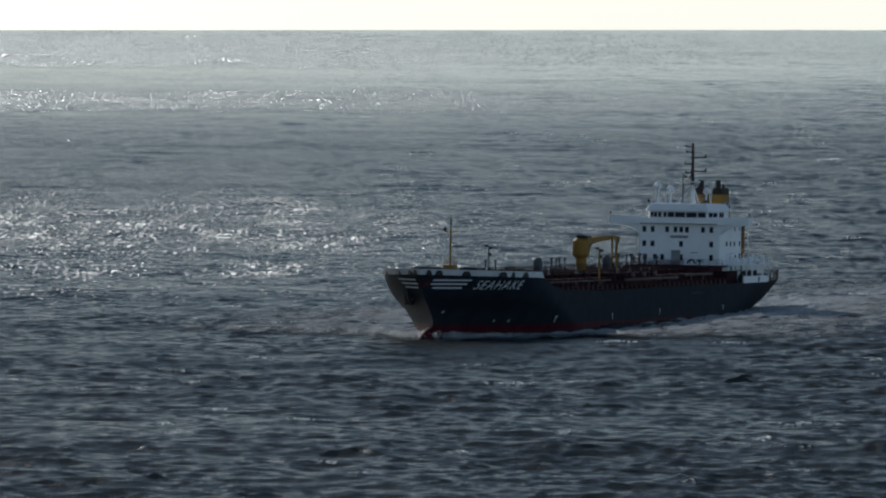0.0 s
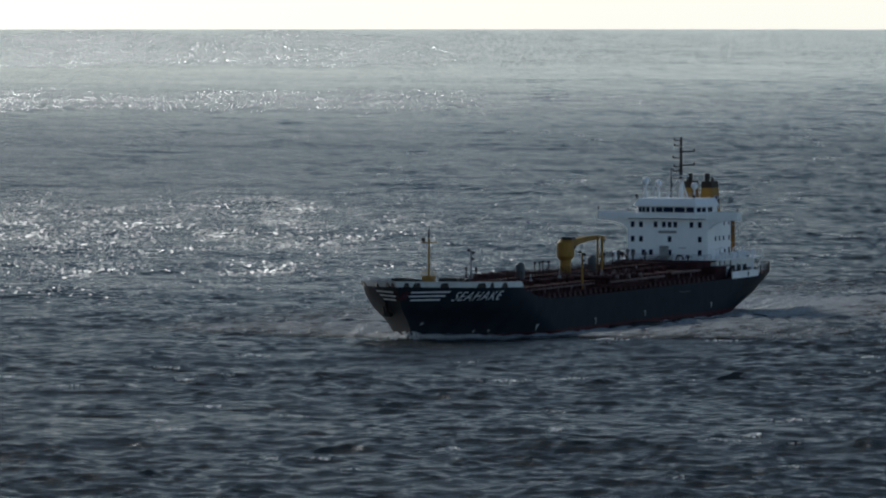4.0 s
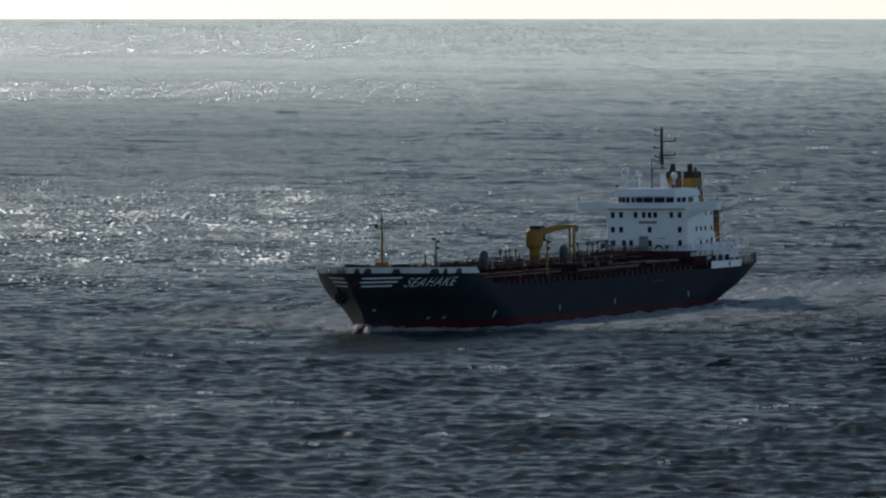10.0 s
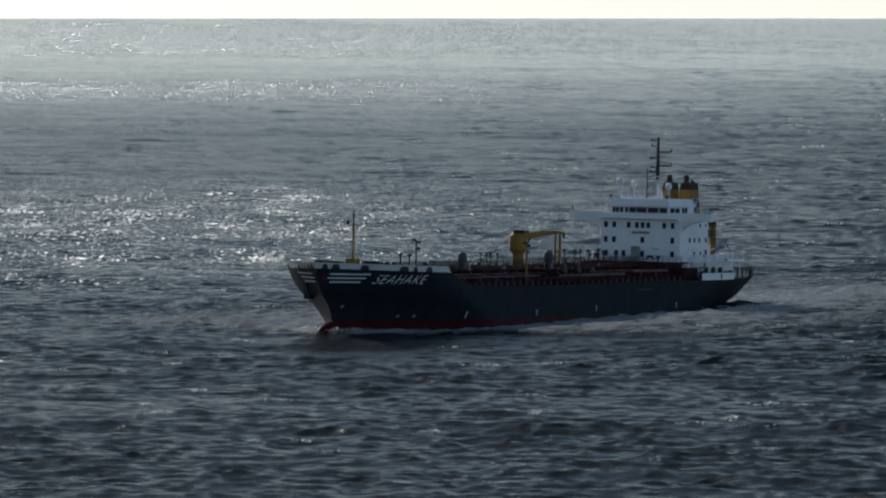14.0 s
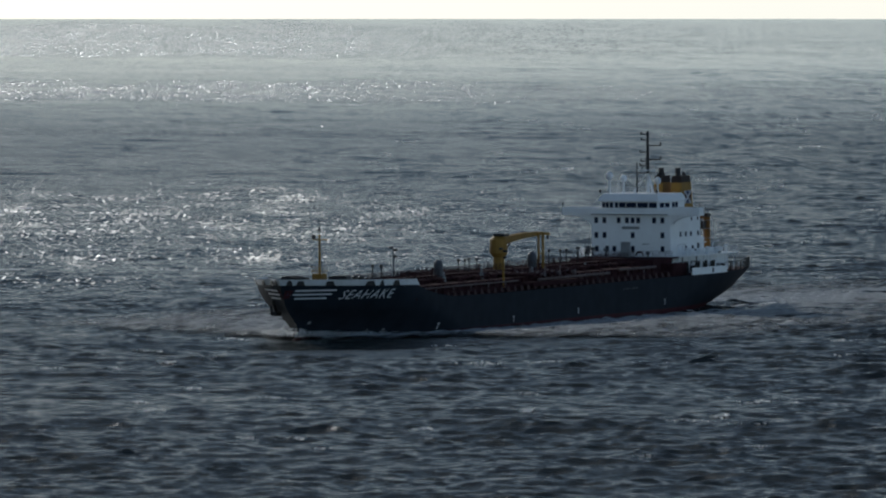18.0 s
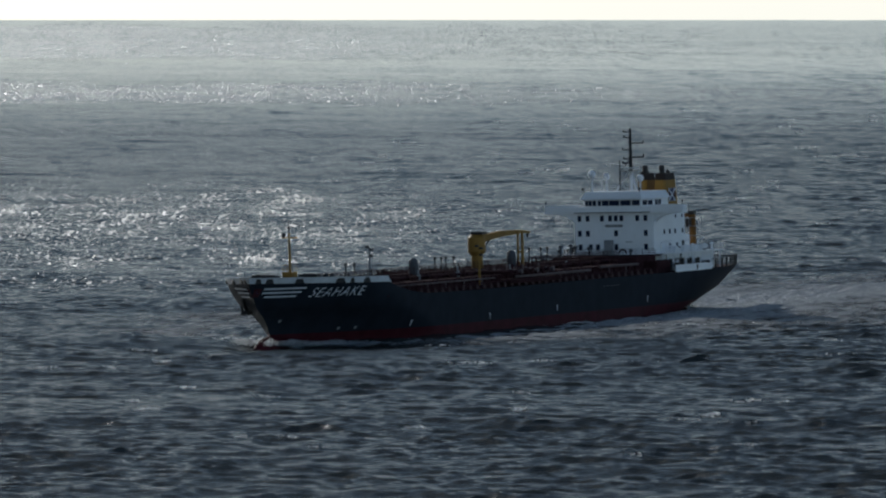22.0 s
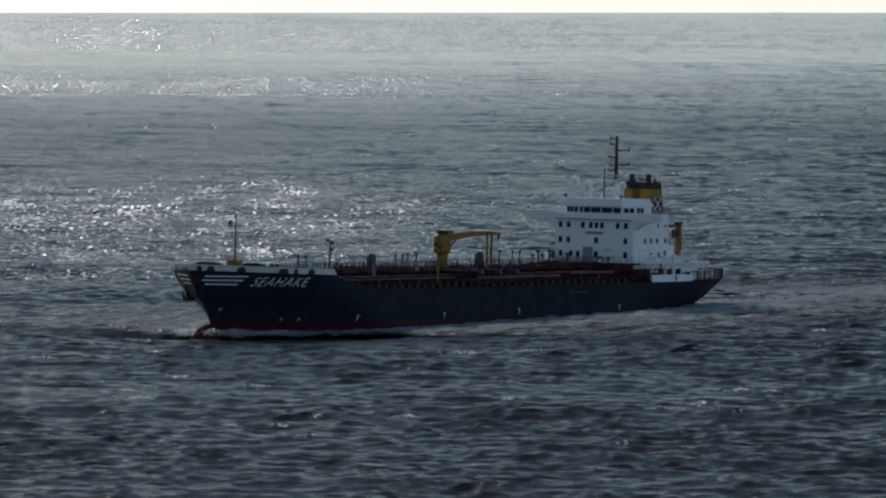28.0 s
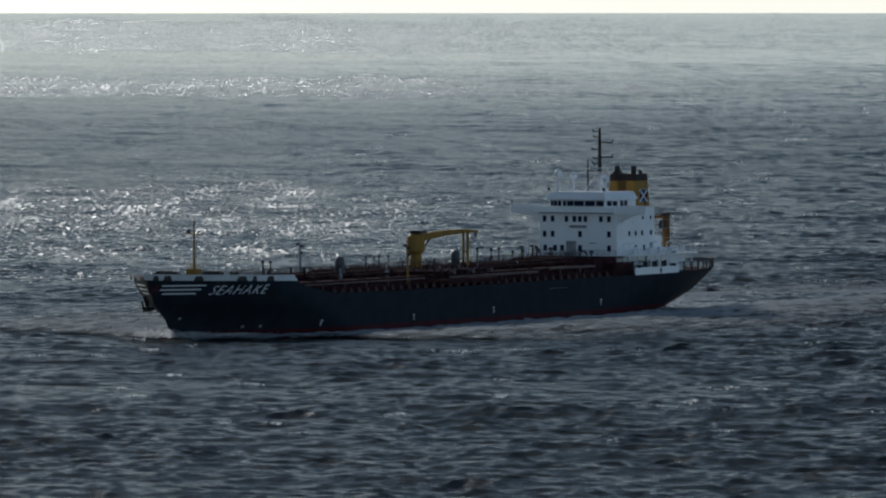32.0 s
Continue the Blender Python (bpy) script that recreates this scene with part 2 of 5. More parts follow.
    l.new(chop.outputs[0], cm.inputs[0])
    l.new(rg.outputs[0], near1.inputs["Value"])
    l.new(xyz.outputs["Y"], far1.inputs["Value"])
    l.new(out.outputs[0], mix1.inputs[0])
    # to the right the middle distance gets more relief too, to darken it
    mid, cx, nm = n.new("ShaderNodeMapRange"), n.new("ShaderNodeMapRange"), n.new("ShaderNodeMath")
    mid.interpolation_type = "SMOOTHSTEP"
    mid.inputs["From Min"].default_value, mid.inputs["From Max"].default_value = 1600, 1950
    mid.inputs["To Min"].default_value, mid.inputs["To Max"].default_value = 1.0, 1.5
    cx.inputs["From Min"].default_value, cx.inputs["From Max"].default_value = 0.0, 0.04
    cx.inputs["To Min"].default_value = 1.0
    l.new(xyz.outputs["Y"], mid.inputs["Value"])
    l.new(mid.outputs[0], cx.inputs["To Max"])
    l.new(across.outputs[0], cx.inputs["Value"])
    nm.operation = "MULTIPLY"
    l.new(near1.outputs[0], nm.inputs[0])
    l.new(cx.outputs[0], nm.inputs[1])
    l.new(nm.outputs[0], mix1.inputs[2])
    l.new(cm.outputs[0], mix1.inputs[3])
    l.new(far1.outputs[0], cm.inputs[1])
    l.new(mix1.outputs[0], b1.inputs["Strength"])
    # sun glints put in: the mask tilts shading normals towards the sun, more of them in stronger bands
    thr, dif, mask = n.new("ShaderNodeMapRange"), n.new("ShaderNodeMath"), n.new("ShaderNodeMapRange")
    thr.clamp = False
    thr.inputs["To Min"].default_value, thr.inputs["To Max"].default_value = 0.86, 0.548
    l.new(rg.outputs[0], thr.inputs["Value"])
    dif.operation = "SUBTRACT"
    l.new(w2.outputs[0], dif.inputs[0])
    l.new(thr.outputs[0], dif.inputs[1])
    mask.interpolation_type = "SMOOTHSTEP"
    mask.inputs["From Min"].default_value, mask.inputs["From Max"].default_value = -0.11, 0.06
    l.new(dif.outputs[0], mask.inputs["Value"])
    cen, kk, tilt, nv = (n.new("ShaderNodeVectorMath") for _ in range(4))
    cen.operation, kk.operation, tilt.operation, nv.operation = "SUBTRACT", "MULTIPLY", "SCALE", "ADD"
    cen.inputs[1].default_value, kk.inputs[1].default_value = (0.98, 0.77, 0.5), (2.2, 1.6, 0.0)
    l.new(flash.outputs[2], cen.inputs[0])
    l.new(cen.outputs[0], kk.inputs[0])
    l.new(kk.outputs[0], tilt.inputs[0])
    l.new(mask.outputs[0], tilt.inputs["Scale"])
    l.new(b1.outputs[0], nv.inputs[0])
    l.new(tilt.outputs[0], nv.inputs[1])
    unit_n = n.new("ShaderNodeVectorMath")
    unit_n.operation = "NORMALIZE"
    l.new(nv.outputs[0], unit_n.inputs[0])
    l.new(unit_n.outputs[0], b.inputs["Normal"])
    # the water's own colour: a little greener in patches
    mx = n.new("ShaderNodeMix")
    mx.data_type = "RGBA"
    mx.inputs[6].default_value, mx.inputs[7].default_value = (0.021, 0.027, 0.027, 1), (0.031, 0.038, 0.035, 1)
    l.new(patch_noise.outputs[0], mx.inputs[0])
    l.new(mx.outputs[2], b.inputs["Base Color"])
    # wavelets too small to be built count as gloss lost, the more the farther out
    fa = n.new("ShaderNodeMapRange")
    fa.inputs["To Min"].default_value, fa.inputs["To Max"].default_value = 0.04, 0.3
    l.new(mask.outputs[0], fa.inputs["Value"])
    sm, fm = n.new("ShaderNodeValToRGB"), n.new("ShaderNodeMath")
    sr = sm.color_ramp
    sr.elements[0].position, sr.elements[0].color = 0.05, (0.22, 0.22, 0.22, 1)
    sr.elements[1].position, sr.elements[1].color = 0.82, (0.075, 0.075, 0.075, 1)
    for p, v in ((0.12, 0.2), (0.24, 0.18), (0.36, 0.19), (0.56, 0.19), (0.7, 0.11)):
        sr.elements.new(p).color = (v, v, v, 1)
    yu = n.new("ShaderNodeMapRange")
    yu.inputs["From Min"].default_value, yu.inputs["From Max"].default_value = 1000, 5000
    l.new(xyz.outputs["Y"], yu.inputs["Value"])
    l.new(yu.outputs[0], sm.inputs[0])
    fm.operation = "ADD"
    l.new(sm.outputs[0], fm.inputs[0])
    l.new(fa.outputs[0], fm.inputs[1])
    l.new(fm.outputs[0], b.inputs["Roughness"])
    b.inputs["IOR"].default_value = 1.333
    return m


def dome_material():
    """Glass-fibre radome: white, and light shows through its thin shell."""
    m = bpy.data.materials.new("white_radome")
    n, l, b = links(m)
    b.inputs["Base Color"].default_value, b.inputs["Roughness"].default_value = (0.85, 0.85, 0.85, 1), 0.5
    tr, mx, no = n.new("ShaderNodeBsdfTranslucent"), n.new("ShaderNodeMixShader"), n.new("ShaderNodeTexNoise")
    no.inputs["Scale"].default_value = 2.0
    rp = n.new("ShaderNodeMapRange")
    rp.inputs["To Min"].default_value, rp.inputs["To Max"].default_value = 0.08, 0.18
    l.new(no.outputs[0], rp.inputs["Value"])
    l.new(rp.outputs[0], mx.inputs[0])
    tr.inputs["Color"].default_value = (0.85, 0.86, 0.88, 1)
    l.new(b.outputs[0], mx.inputs[1])
    l.new(tr.outputs[0], mx.inputs[2])
    l.new(mx.outputs[0], n["Material Output"].inputs["Surface"])
    return m


DOME = dome_material()
SEA = sea_material()


def foam_material():
    m = bpy.data.materials.new("sea_foam")
    n, l, b = links(m)
    tc, no = n.new("ShaderNodeTexCoord"), n.new("ShaderNodeTexNoise")
    no.inputs["Scale"].default_value, no.inputs["Detail"].default_value = 1.5, 6
    l.new(tc.outputs["Object"], no.inputs["Vector"])
    r = n.new("ShaderNodeValToRGB")
    r.color_ramp.elements[0].position, r.color_ramp.elements[1].position = 0.4, 0.62
    r.color_ramp.elements[0].color, r.color_ramp.elements[1].color = (0.8, 0.82, 0.83, 1), (0.97, 0.97, 0.97, 1)
    l.new(no.outputs[0], r.inputs[0])
    l.new(r.outputs[0], b.inputs["Base Color"])
    b.inputs["Roughness"].default_value = 0.8
    bp = n.new("ShaderNodeBump")
    bp.inputs["Strength"].default_value, bp.inputs["Distance"].default_value = 0.8, 0.25
    l.new(no.outputs[0], bp.inputs["Height"])
    l.new(bp.outputs[0], b.inputs["Normal"])
    tr, mx = n.new("ShaderNodeBsdfTranslucent"), n.new("ShaderNodeMixShader")
    l.new(r.outputs[0], tr.inputs["Color"])
    mx.inputs[0].default_value = 0.8
    l.new(b.outputs[0], mx.inputs[1])
    l.new(tr.outputs[0], mx.inputs[2])
    l.new(mx.outputs[0], n["Material Output"].inputs["Surface"])
    return m


FOAM = foam_material()

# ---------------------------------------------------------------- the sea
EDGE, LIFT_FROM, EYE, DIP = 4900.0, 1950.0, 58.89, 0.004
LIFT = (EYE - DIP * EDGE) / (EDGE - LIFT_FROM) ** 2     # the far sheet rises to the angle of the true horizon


def wave_trains():
    """Length, height, heading and phase of each wave train: a long swell under a short-crested wind sea."""
    rs = np.random.RandomState(5)
    trains = [(lam, amp, radians(262 + rs.uniform(-22, 22)), rs.uniform(0, 6.28)) for lam, amp in ((210, 0.34), (140, 0.3), (88, 0.24))]
    for i in range(72):
        lam = 2.3 * (44 / 2.3) ** (i / 71)
        head = radians(rs.normal(0, 24 if lam > 20 else 46) + 263)
        slope = 0.058 * min(1.0, (3.6 / lam) ** 0.75)
        trains.append((lam, slope * lam / 6.28, head, rs.uniform(0, 6.28)))
    return trains


def wave_heights(x, y):
    """Height of the swell and of the wind sea on it, and the drift of the water towards its crests."""
    swell, chop, dx, dy = (np.zeros_like(x) for _ in range(4))
    for lam, amp, a, ph in wave_trains():
        k = 2 * math.pi / lam
        p = k * (x * math.cos(a) + y * math.sin(a)) + ph
        if lam > 60:
            swell += amp * np.sin(p)
        else:
            cp = amp * np.cos(p)
            chop += amp * np.sin(p)
            dx += math.cos(a) * cp
            dy += math.sin(a) * cp
    return swell, chop, dx, dy


def build_sea():
    rows = [980.0]
    while rows[-1] < EDGE:
        r = rows[-1]
        rows.append(r + (1.05 if r < 1850 else 1.05 + (r - 1850) * 0.0034))
    r = np.array(rows)
    r[-1] = EDGE
    a = np.radians(np.linspace(-3.3, 3.3, 840))
    R, A = np.meshgrid(r, a, indexing="ij")
    X, Y = R * np.sin(A), R * np.cos(A)
    SWELL, CHOP, DX, DY = wave_heights(X, Y)
    calm = np.interp(R, (960, 1300, 1600, 1800, 1950, 2500, 2800, 3200, EDGE), (0.82, 0.75, 0.68, 0.6, 0.52, 0.52, 0.55, 0.5, 0.08))
    # gusts and lulls: patches of steeper and flatter sea
    calm *= 1 + 0.25 * np.sin(X / 23 + 1.3 * np.sin(Y / 61)) * np.sin(Y / 47 + 1.7 * np.sin(X / 37))
    group = np.sin(X / 3.2 + 1.3 * np.sin(Y / 37) + 0.7 * np.sin(X / 6.1)) * np.sin(Y / 19 + 1.7 * np.sin(X / 7.3))
    # the sea is built steeper towards the right, to darken that side
    calm *= (0.86 + 0.45 * np.clip(group, 0, 1) ** 1.3) * (1 + (0.2 + 0.25 * np.clip((R - 1700) / 300, 0, 1)) * np.clip(np.degrees(A) / 2.6, -0.4, 1))
    edge = np.clip((R - 985) / 60, 0, 1) * np.clip((EDGE - R) / 200, 0, 1) * np.clip((radians(3.3) - np.abs(A)) / 0.004, 0, 1)
    X, Y = X + 1.7 * DX * calm * edge, Y + 1.7 * DY * calm * edge
    # farther out the chop is finer than the swell lets on: small steep wavelets, thicker in the glint bands
    rough = np.interp(R, (2500, 2800, 3150, 3260, 3420, 3500, 3720, 3830, 4020, 4120, 4260, 4360, 4600, 4750),
                      (0.0, 0.03, 0.03, 0.06, 0.06, 0.03, 0.03, 0.08, 0.08, 0.04, 0.05, 0.08, 0.06, 0.0))
    rough *= 0.75 + 0.25 * np.sin(X / 31 + 2 * np.sin(Y / 170)) * np.sin(X / 67 + Y / 240)
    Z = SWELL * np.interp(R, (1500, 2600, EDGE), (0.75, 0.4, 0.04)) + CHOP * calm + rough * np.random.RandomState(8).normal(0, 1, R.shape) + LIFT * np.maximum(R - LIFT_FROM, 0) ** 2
    # one deep trough, into which the tanker's bow comes
    Z -= 1.75 * np.exp(-((X + 30) / 34) ** 2) * np.exp(-((Y - 1561) / np.where(Y < 1561, 24.0, 15.0)) ** 2)
    nr, na = R.shape
    idx = np.arange(nr * na).reshape(nr, na)
    quads = [np.stack([idx[:-1, :-1], idx[:-1, 1:], idx[1:, 1:], idx[1:, :-1]], -1).reshape(-1, 4)[:, ::-1]]
    verts = [np.stack([X, Y, Z], -1).reshape(-1, 3)]
    base = nr * na

    def coarse(rr, aa):
        nonlocal base
        Rc, Ac = np.meshgrid(rr, aa, indexing="ij")
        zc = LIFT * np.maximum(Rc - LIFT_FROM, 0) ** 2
        verts.append(np.stack([Rc * np.sin(Ac), Rc * np.cos(Ac), zc], -1).reshape(-1, 3))
        ii = base + np.arange(Rc.size).reshape(Rc.shape)
        quads.append(np.stack([ii[:-1, :-1], ii[:-1, 1:], ii[1:, 1:], ii[1:, :-1]], -1).reshape(-1, 4)[:, ::-1])
        base += Rc.size
    coarse(np.linspace(0.5, 980, 40), np.radians(np.linspace(-3.3, 3.3, 8)))
    coarse(np.concatenate([np.linspace(0.5, 1950, 30), np.linspace(2000, EDGE, 40)]), np.radians(np.linspace(3.3, 356.7, 140)))
    v, f = np.concatenate(verts), np.concatenate(quads)
    me = bpy.data.meshes.new("water")
    me.vertices.add(len(v))
    me.vertices.foreach_set("co", v.ravel())
    me.loops.add(f.size)
    me.loops.foreach_set("vertex_index", f.ravel().astype(np.int32))
    me.polygons.add(len(f))
    me.polygons.foreach_set("loop_start", np.arange(0, f.size, 4, dtype=np.int32))
    me.polygons.foreach_set("use_smooth", np.ones(len(f), dtype=bool))
    me.update(calc_edges=True)
    me.materials.append(SEA)
    return tagged(new("water", me), "dark grey-blue choppy sea glittering in low sun", "sea", kind="structure")


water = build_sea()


# ---------------------------------------------------------------- mesh helpers
def part(name, bm, mat, parent, label="", smooth=False):
    """Links a bmesh as one mesh object under a thing or a part."""
    me = bpy.data.meshes.new(name)
    bm.normal_update()
    bm.to_mesh(me)
    bm.free()
    me.materials.append(mat)
    if smooth:
        me.polygons.foreach_set("use_smooth", np.ones(len(me.polygons), dtype=bool))
    ob = new(name, me)
    ob.parent = parent
    return tagged(ob, label)


def again(name, ob, parent, m):
    """One more piece on the mesh of ob."""
    o = new(name, ob.data)
    o.parent = parent
    o.matrix_basis = m
    return o


def box(x0, x1, y0, y1, z0, z1, bevel=0.0, bm=None):
    bm = bm or bmesh.new()
    geo = bmesh.ops.create_cube(bm, size=1.0, matrix=Matrix.Translation(((x0 + x1) / 2, (y0 + y1) / 2, (z0 + z1) / 2))
                                @ Matrix.Diagonal((abs(x1 - x0), abs(y1 - y0), abs(z1 - z0), 1)))
    if bevel:
        es = list({e for v in geo["verts"] for e in v.link_edges})
        bmesh.ops.bevel(bm, geom=es, offset=bevel, segments=2, affect="EDGES")
    return bm


def rod(p, q, r0, r1=None, n=8, bm=None):
    bm = bm or bmesh.new()
    p, q = Vector(p), Vector(q)
    d = q - p
    m = Matrix.Translation((p + q) / 2) @ d.to_track_quat("Z", "Y").to_matrix().to_4x4()
    bmesh.ops.create_cone(bm, cap_ends=True, segments=n, radius1=r0, radius2=r0 if r1 is None else r1, depth=d.length, matrix=m)
    return bm


def ball(c, r, sz=1.0, bm=None, u=14, v=9):
    bm = bm or bmesh.new()
    bmesh.ops.create_uvsphere(bm, u_segments=u, v_segments=v, radius=r, matrix=Matrix.Translation(c) @ Matrix.Diagonal((1, 1, sz, 1)))
    return bm


def prism(pts, axis, a, b, bm=None):
    """A plate or block: an outline in the two other axes, run from a to b along axis (0, 1 or 2)."""
    bm = bm or bmesh.new()

    def place(p, s):
        c = list(p)
        c.insert(axis, s)
        return bm.verts.new(c)
    lo, hi = [place(p, a) for p in pts], [place(p, b) for p in pts]
    bm.faces.new(lo), bm.faces.new(hi[::-1])
    for i in range(len(pts)):
        j = (i + 1) % len(pts)
        bm.faces.new((lo[j], lo[i], hi[i], hi[j]))
    bmesh.ops.recalc_face_normals(bm, faces=bm.faces)
    return bm


def rail(parent, path, height=1.1, step=1.5, mat=None, r=0.03, bars=(0.4, 0.75, 1.1)):
    """A guard rail: posts a step apart, and its bars, along a line of points."""
    bm = bmesh.new()
    for p, q in zip(path, path[1:]):
        p, q = Vector(p), Vector(q)
        n = max(1, int((q - p).length / step))
        for i in range(n + 1):
            a = p.lerp(q, i / n)
            rod(a, a + Vector((0, 0, height)), r, n=4, bm=bm)
        for b in bars:
            rod(p + Vector((0, 0, b)), q + Vector((0, 0, b)), r * 0.8, n=4, bm=bm)
    return part("guard_rail", bm, mat or WHITE, parent)


# ---------------------------------------------------------------- foam: many small clumps
def clumps(name, spots, mat):
    """One mesh of low uneven clumps; spots: x, y, z, half width across, half width along, height, turn."""
    bm = bmesh.new()
    bmesh.ops.create_icosphere(bm, subdivisions=1, radius=1.0)
    # thin curved flecks, not solid lumps: the sun shines through them
    bmesh.ops.delete(bm, geom=[f for f in bm.faces if f.calc_center_median().y > 0.2], context="FACES")
    bm.verts.index_update()
    v0 = np.array([v.co[:] for v in bm.verts])
    f0 = np.array([[v.index for v in f.verts] for f in bm.faces])
    bm.free()
    rs = np.random.RandomState(11)
    vs, fs = [], []
    for i, (x, y, z, a, b, h, turn) in enumerate(spots):
        v = v0 * (1 + rs.uniform(-0.35, 0.35, (len(v0), 1))) * (a, b, h)
        c, s = math.cos(turn), math.sin(turn)
        vs.append(np.stack([x + v[:, 0] * c - v[:, 1] * s, y + v[:, 0] * s + v[:, 1] * c, z + v[:, 2]], -1))
        fs.append(f0 + i * len(v0))
    v, f = np.concatenate(vs), np.concatenate(fs)
    me = bpy.data.meshes.new(name)
    me.from_pydata(v.tolist(), [], f.tolist())
    me.polygons.foreach_set("use_smooth", np.ones(len(me.polygons), dtype=bool))
    me.materials.append(mat)
    return new(name, me)


def build_whitecaps():
    rs = np.random.RandomState(21)
    spots = []
    for i in range(150):
        far = i % 3 == 0
        r = 2300 + 1300 * rs.rand() if far else 1150 + 1300 * rs.rand()
        a = radians(rs.uniform(-0.6, 2.9) if far else rs.uniform(-3.0, 3.0))
        px, py = r * math.sin(a) + rs.uniform(-6, 6, 60), r * math.cos(a) + rs.uniform(-15, 15, 60)
        z = sum(wave_heights(px, py)[:2])
        k = int(np.argmax(z))
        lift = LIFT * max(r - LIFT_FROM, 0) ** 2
        size = rs.choice((0.1, 0.15, 0.22), p=(0.5, 0.35, 0.15)) * (1.5 if far else 1.0)
        length = rs.uniform(0.3, 1.6) * (1.2 if far else 1.0)
        for _ in range(rs.randint(6, 16) if far else rs.randint(8, 26)):
            x, y = px[k] + rs.normal(0, length), py[k] + rs.normal(0, 0.8)
            swell, chop, _, _ = wave_heights(np.array([x]), np.array([y]))
            zz = float(0.7 * swell[0] + 0.6 * chop[0]) + lift + 0.1
            spots.append((x, y, zz, size * rs.uniform(0.8, 3.0), size * 1.2, size * rs.uniform(0.25, 0.7), rs.uniform(-0.3, 0.3)))
    return tagged(clumps("whitecaps", spots, FOAM), "small white breaking crests scattered on the sea", "whitecaps", kind="stuff")


def build_breaker(name, seed, length, height):
    """A crest that breaks: a ridge of foam, highest in its middle, with a torn top and a thin tail."""
    rs = np.random.RandomState(seed)
    spots = []
    for _ in range(330):
        u = rs.normal(0, 0.42)
        h = height * math.exp(-(u / 0.55) ** 2) * rs.rand() ** 1.3
        k = rs.uniform(0.5, 1.4)
        spots.append((length * 0.5 * u, rs.normal(0, 0.25), h, 0.26 * k, 0.14 * k, 0.1 * k, rs.uniform(-0.3, 0.3)))
    for _ in range(120):
        u = -0.5 - 0.9 * rs.rand()
        spots.append((length * 0.5 * u, rs.normal(0, 0.5), 0.3 * rs.rand(), 0.3, 0.14, 0.06, rs.uniform(-0.2, 0.2)))
    return tagged(clumps(name, spots, FOAM), "white torn foam on a breaking crest in open sea", "breaking wave", kind="stuff")


whitecaps = build_whitecaps()
breakers = [build_breaker("breaking_crest", 61, 13.0, 1.0), build_breaker("breaking_crest", 62, 15.0, 1.1)]


# ---------------------------------------------------------------- the tanker: lengths from its transom, heights over its waterline, port is +y
def lerp_table(v, table):
    """Linear reading of a short table of (argument, value)."""
    if v <= table[0][0]:
        return table[0][1]
    for (a, p), (b, q) in zip(table, table[1:]):
        if v <= b:
            return p + (q - p) * (v - a) / (b - a)
    return table[-1][1]


def stem_x(z):
    return lerp_table(z, ((-7, 167.0), (-2, 167.4), (0, 167.9), (1.1, 168.6), (2.5, 169.4), (3.8, 170.6), (5.0, 172.4), (6.0, 173.5), (8.2, 174.7), (11, 176.4)))


def tail_x(z):
    return lerp_table(z, ((-7, 26), (-3, 16), (0, 9.0), (3, 5.0), (6.0, 0.8), (6.9, 0.0), (11, 0.0)))


def top_z(x):
    """Upper edge of the shell plating over the still waterline."""
    return lerp_table(x, ((0, 6.75), (40, 6.6), (120, 6.5), (138, 6.7), (144, 7.3), (149, 8.3), (152, 9.15), (160, 9.3), (178, 9.8)))


def half_beam(x, z):
    """Half the hull's breadth at x metres before the transom and z over the waterline."""
    xs, xa = stem_x(z), tail_x(z)
    if x >= xs or x < xa - 1e-6:
        return 0.0
    e = lerp_table(z, ((-7, 44), (0, 38), (5, 28), (7.8, 24.5), (10.5, 24)))
    k = lerp_table(z, ((-7, 1.1), (0, 1.2), (5, 1.2), (7.8, 1.12), (10.5, 1.08)))
    u = min(1.0, (xs - x) / e)
    fore = 14.0 * (1 - (1 - u) ** 2) ** k
    s = lerp_table(z, ((-7, 0.2), (-3, 0.6), (0, 3.6), (3, 7.0), (6.7, 8.7), (9, 9.0)))
    u = min(1.0, (x - xa) / lerp_table(z, ((-7, 60), (0, 48), (6.7, 30))))
    aft = s + (14.0 - s) * (1 - (1 - u) ** 2)
    return min(fore, aft)

ship = tagged(new("tanker_ship"), "navy blue product tanker with white bridge house and oxide red deck", "ship")


def shell(rows, n=150):
    """Both sides of the hull as one skin: rows are functions of x giving the height of each line."""
    bm = bmesh.new()
    grid = []
    for fz in rows:
        line = []
        for i in range(n + 1):
            s = 1 - (1 - i / n) ** 1.35                     # closer stations towards the stem
            z = fz(s * 177.0)
            for _ in range(3):
                x = tail_x(z) + (stem_x(z) - tail_x(z)) * s
                z = fz(x)
            line.append((x, half_beam(x, z) if i < n else 0.0, z))
        grid.append(line)
    sides = []
    for sg in (1, -1):
        vs = [[bm.verts.new((x, sg * y, z)) for x, y, z in line] for line in grid]
        for a, b in zip(vs, vs[1:]):
            for i in range(n):
                f = (a[i], a[i + 1], b[i + 1], b[i])
                bm.faces.new(f if sg < 0 else f[::-1])
        sides.append(vs)
    for p, s, p2, s2 in zip(sides[0], sides[1], sides[0][1:], sides[1][1:]):
        bm.faces.new((p[0], s[0], s2[0], p2[0]))              # transom
    bmesh.ops.remove_doubles(bm, verts=bm.verts, dist=0.004)
    return bm


